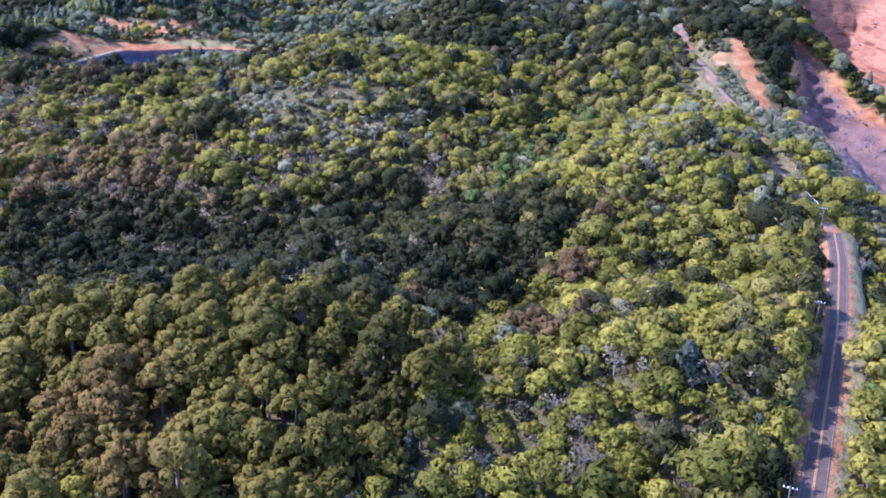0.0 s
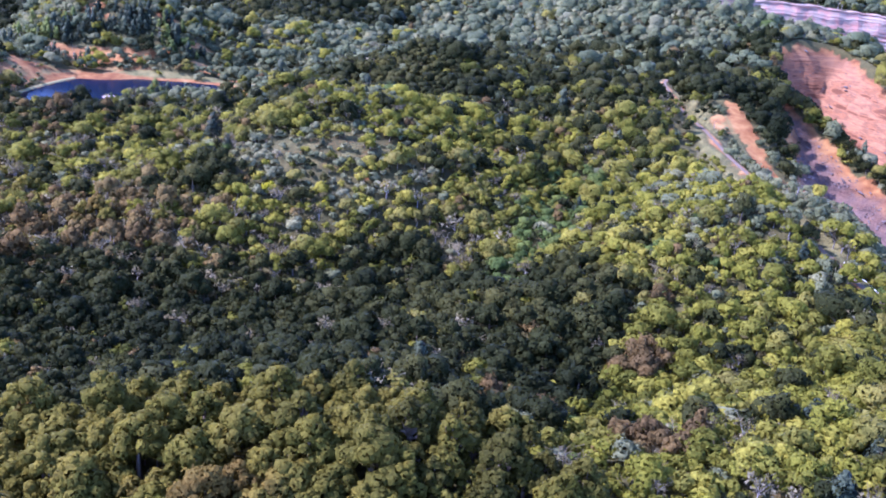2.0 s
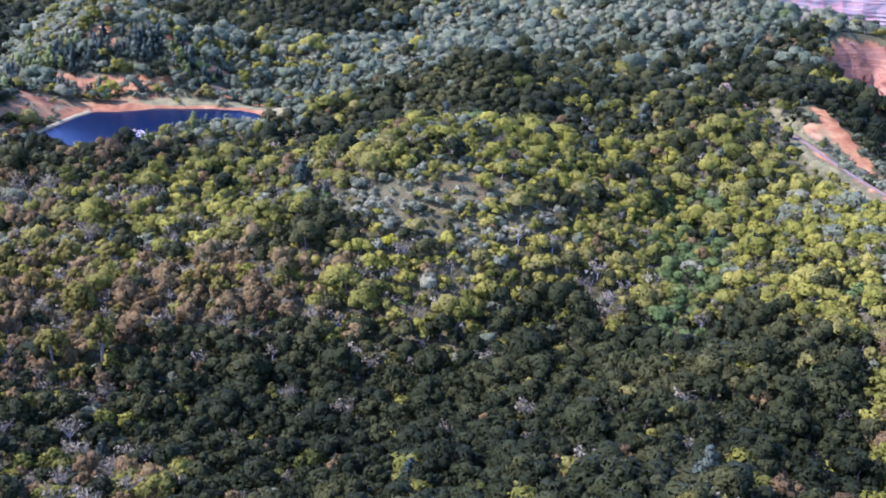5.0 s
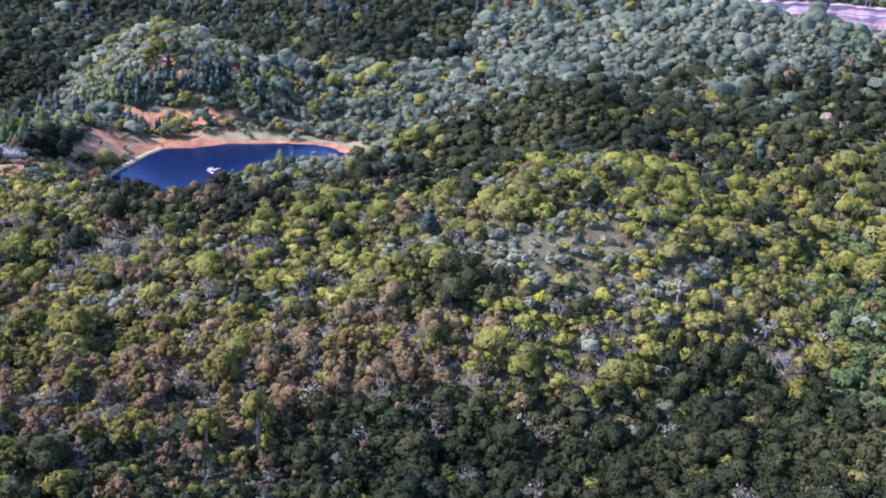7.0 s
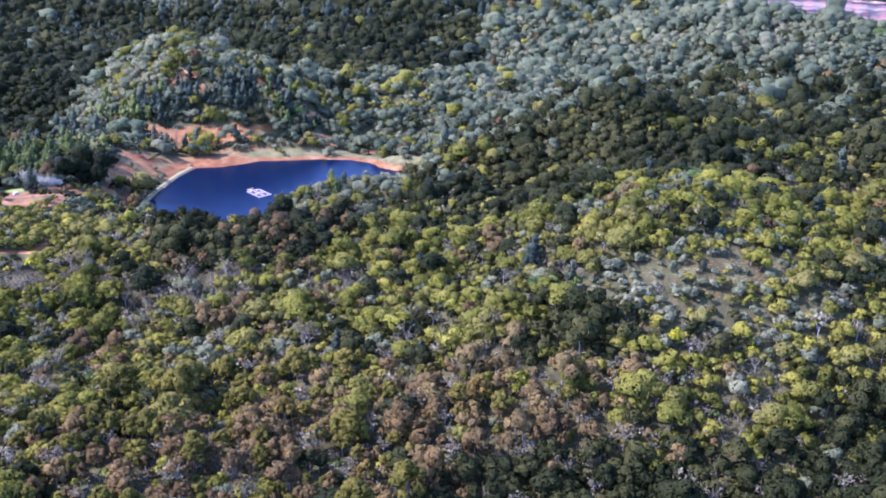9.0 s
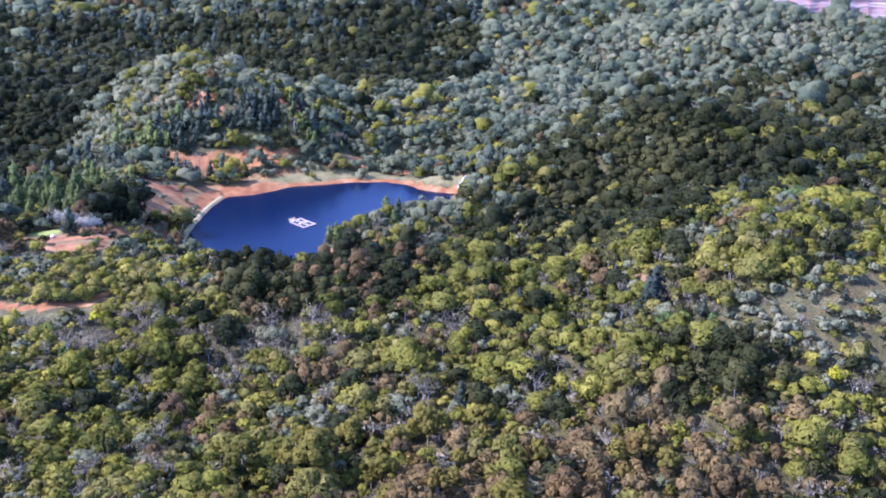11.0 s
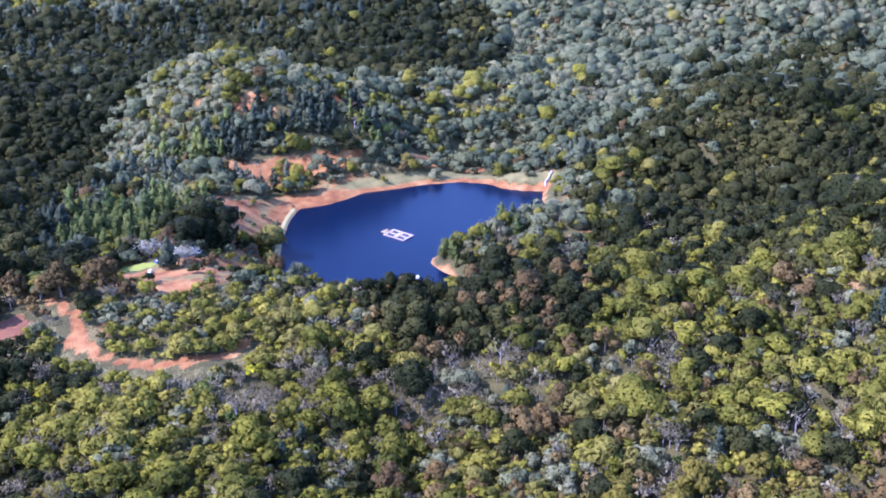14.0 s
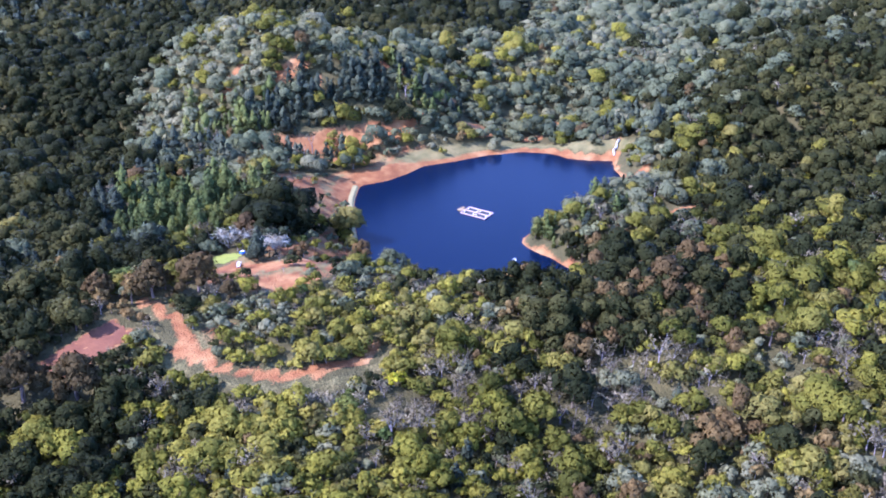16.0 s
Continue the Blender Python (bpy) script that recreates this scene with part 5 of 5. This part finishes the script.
# the pale layered cliff across the canyon
def far_cliff():
    line = smooth_line([(360, 1452), (395, 1444), (480, 1434), (670, 1414), (800, 1384), (1100, 1344)], 7.0)
    t = np.gradient(line, axis=0)
    t /= np.linalg.norm(t, axis=1)[:, None]
    out = np.stack([t[:, 1], -t[:, 0]], 1)
    s = np.arange(len(line)) * 7.0
    levels = np.concatenate([np.linspace(-110, -20, 14), np.linspace(-17, 38, 40)])
    rim = 2 * waves(s, s * 0.3, 90, 41) + 1.2 * waves(s, s, 35, 42) + ground_height(line[:, 0] - 12 * out[:, 0], line[:, 1] - 12 * out[:, 1]) + 3
    grid = []
    for k, level in enumerate(levels):
        f = k / (len(levels) - 1)
        depth = 10 + (1 - f) * 34 + np.array([4 * noise.fractal((a / 45, level / 60, 3), 0.8, 2.2, 5) + 2.4 * noise.noise((a / 300, level / 3.0, 7)) for a in s])
        z = -110 + (rim + 110) * (level + 110) / 148
        grid.append(np.stack([line[:, 0] + out[:, 0] * depth, line[:, 1] + out[:, 1] * depth, z], 1))
    grid.append(np.stack([line[:, 0] - out[:, 0] * 14, line[:, 1] - out[:, 1] * 14, rim - 1.5], 1))
    g = np.array(grid)
    n, c = g.shape[:2]
    ids = np.arange(n * c).reshape(n, c)
    quads = np.stack([ids[:-1, :-1], ids[:-1, 1:], ids[1:, 1:], ids[1:, :-1]], -1).reshape(-1, 4)
    m, nodes, links, p = material("banded_cliff")
    co = nodes.new("ShaderNodeNewGeometry").outputs["Position"]
    flat_map = nodes.new("ShaderNodeMapping")
    flat_map.inputs["Scale"].default_value = (0.02, 0.02, 0.9)
    links.new(co, flat_map.inputs[0])
    band, blotch = noise_node(nodes, links, 2.2, 6, flat_map.outputs[0]), noise_node(nodes, links, 9.0, 6, co)
    layers = ramp_node(nodes, [(0.36, (0.15, 0.108, 0.080)), (0.45, (0.26, 0.192, 0.140)), (0.52, (0.18, 0.132, 0.098)), (0.6, (0.31, 0.236, 0.168))])
    links.new(band.outputs[0], layers.inputs[0])
    red = ramp_node(nodes, [(0.45, (0, 0, 0)), (0.7, (0.8, 0.8, 0.8))])
    links.new(blotch.outputs[0], red.inputs[0])
    links.new(mix_node(nodes, links, red.outputs[0], layers.outputs[0], (0.36, 0.16, 0.11)), p.inputs["Base Color"])
    p.inputs["Roughness"].default_value = 0.95
    bn = nodes.new("ShaderNodeBump")
    bn.inputs["Strength"].default_value, bn.inputs["Distance"].default_value = 1.0, 1.2
    links.new(band.outputs[0], bn.inputs["Height"])
    links.new(bn.outputs[0], p.inputs["Normal"])
    cliff = new("cliff", fast_mesh("cliff", g.reshape(-1, 3), quads, [m]))
    tagged(cliff, "pale pink banded cliff across the canyon", "cliff", kind="structure")


far_cliff()


# boulders and ledges strewn over the eroded slopes
def boulders():
    r = np.random.RandomState(51)
    x, y = r.uniform(165, 360, 22000), r.uniform(340, 800, 22000)
    near, far = outline_distance(x, y, BOWL_NEAR), outline_distance(x, y, BOWL_FAR)
    keep = ((near < -6) & (r.uniform(size=22000) < (0.6 + 0.6 * waves(x, y, 30, 52)) * ease(650, 590, y))) | ((far < -6) & (r.uniform(size=22000) < 0.22))
    x, y = x[keep], y[keep]
    z = ground_height(x, y)
    vs, fs = [], []
    for i in range(len(x)):
        s = r.uniform(0.2, 0.5) * (2.2 if r.uniform() < 0.10 else 1)
        v, f = blob_arrays(r, (x[i], y[i], z[i] + s * 0.15), np.array([s * r.uniform(0.8, 1.4), s * r.uniform(1.0, 4.2), s * 0.7]), 0.35)
        vs.append(v), fs.append(f + 6 * i)
    tagged(new("boulders", fast_mesh("boulders", np.concatenate(vs), np.concatenate(fs), [ROCK_GREY])), "grey boulders strewn over the eroded red slopes", "boulders", kind="stuff")


boulders()


# single plants that stand out
def lone_tree(name, label, x, y, crown, trunk, leaves, wood, grow=1.0):
    tree = tagged(new(name), label, "tree" if "tree" in name else "shrub")
    tree.matrix_world = Matrix.LocRotScale((x, y, ground_at(x, y)), Euler((0, 0, x)), (grow, grow, grow))
    new("crown", crown_mesh(crown, leaves)).parent = tree
    new("trunk", fast_mesh("trunk", trunk[0], trunk[1], [wood])).parent = tree


for i, (x, y, grow) in enumerate(((-81, 475.5, 1.5), (-79, 478, 1.1), (-312.5, 610, 1.25), (-309, 611.5, 1.1), (-379, 623, 1.1), (-96, 523, 0.9), (-55, 468, 0.9))):
    crown, trunk = lobed_crown(np.random.RandomState(60 + i), 3.6, 1.9, 7, 130, 0.15, 0.9, fine=True)
    lone_tree("yellow_shrub", "bright yellow-green flowering shrub among dull scrub", x, y, crown, trunk, GOLD, BARK, grow)
crown, trunk = conifer_crown(np.random.RandomState(71), 11, 2.9, 9, 170, 0.2)
lone_tree("conifer_tree", "single dark conifer beside the parked van and lawn", -325.5, 711.5, crown, trunk, PINE, BARK, 1.4)
for i, (x, y) in enumerate(((-353, 688), (-368, 690), (-345, 676), (-385, 697), (-414, 649), (-399, 644))):
    crown, trunk = lobed_crown(np.random.RandomState(80 + i), 8.6, 5.0, 30, 330, 0.10, 0.9, 0.55, fine=True, deep=0.66)
    lone_tree("eucalyptus_tree", "large dark brown eucalyptus with a dense crown near the red field", x, y, crown, trunk, BROWN_GUM, BARK, (1.8, 1.6, 0.9, 1.3, 2.0, 1.85)[i])
for i, (x, y, grow) in enumerate(((46, 315, 1.0), (28, 246, 1.05), (22, 250, 0.85), (49, 310, 0.75))):
    crown, trunk = lobed_crown(np.random.RandomState(90 + i), 10, 4.2, 12, 300, 0.12, 1.1, 0.8, fine=True)
    lone_tree("rusty_tree", "large rust-brown tree standing above green neighbours", x, y, crown, trunk, RUST, BARK, grow)

for i, (x, y, grow) in enumerate(((-331, 737, 1.1), (-326, 734, 0.9), (-335, 739, 0.9), (-318, 714, 1.0), (-321, 719, 0.9), (-315, 719, 0.8))):
    crown, trunk = leafless_crown(np.random.RandomState(120 + i), 5.2, 3.4, 12, 320)
    lone_tree("leafless_tree", "bare silver-white tree behind the canopy tent", x, y, crown, trunk, WHITE_TWIG, PALE_BARK, grow * 1.3)

# the dark trees on the spur between the two eroded slopes
spur = smooth_line([(226, 656), (236, 630), (241, 600), (248, 572), (256, 542), (266, 517)], 3.2)
spur_r = np.random.RandomState(140)
spur_crowns = [lobed_crown(np.random.RandomState(150 + i), 5.5, 3.0, 7, 150, 0.17, 0.85, fine=True) for i in range(4)]
spur_meshes = [(crown_mesh(c, EVERGREEN_CLOUD_SHADE), fast_mesh("trunk", t[0], t[1], [BARK])) for c, t in spur_crowns]
for px, py in spur:
    for side in (-5.5, 0.0, 5.0):
        x, y = px + side + spur_r.uniform(-2, 2), py + spur_r.uniform(-2, 2)
        if spur_r.uniform() < 0.2:
            continue
        grow = spur_r.uniform(0.7, 1.25)
        tree = tagged(new("evergreen_tree"), "dark evergreen tree on the eroded spur", "tree", "evergreen trees of the spur")
        tree.matrix_world = Matrix.LocRotScale((x, y, ground_at(x, y)), Euler((0, 0, spur_r.uniform(0, 6))), (grow, grow, grow))
        for piece_name, data in zip(("crown", "trunk"), spur_meshes[spur_r.randint(4)]):
            new(piece_name, data).parent = tree

# low dry shrubs along the rim of the far slope
rim_line = smooth_line([(243, 690), (249, 712), (256, 752), (266, 785), (284, 806), (322, 812), (339, 798), (339, 755), (337, 716)], 3.0)
rim_r = np.random.RandomState(160)
rim_meshes = []
for i in range(4):
    c, t = lobed_crown(np.random.RandomState(170 + i), 2.8, 2.5, 5, 90, 0.2, 0.75, fine=True)
    rim_meshes.append((crown_mesh(c, (SAGE, OLIVE)[i % 2]), fast_mesh("trunk", t[0], t[1], [BARK])))
for px, py in rim_line:
    for out in (0.5, 4.0):
        to = Vector((px - 295, py - 715)).normalized() * (out + rim_r.uniform(-1.5, 1.5))
        x, y, grow = px + to.x, py + to.y, rim_r.uniform(0.6, 1.2)
        if rim_r.uniform() < 0.15:
            continue
        shrub = tagged(new("shrub"), "dull green shrub at the canyon rim", "shrub", "shrubs of the canyon rim")
        shrub.matrix_world = Matrix.LocRotScale((x, y, ground_at(x, y)), Euler((0, 0, rim_r.uniform(0, 6))), (grow, grow, grow))
        for piece_name, data in zip(("crown", "trunk"), rim_meshes[rim_r.randint(4)]):
            new(piece_name, data).parent = shrub
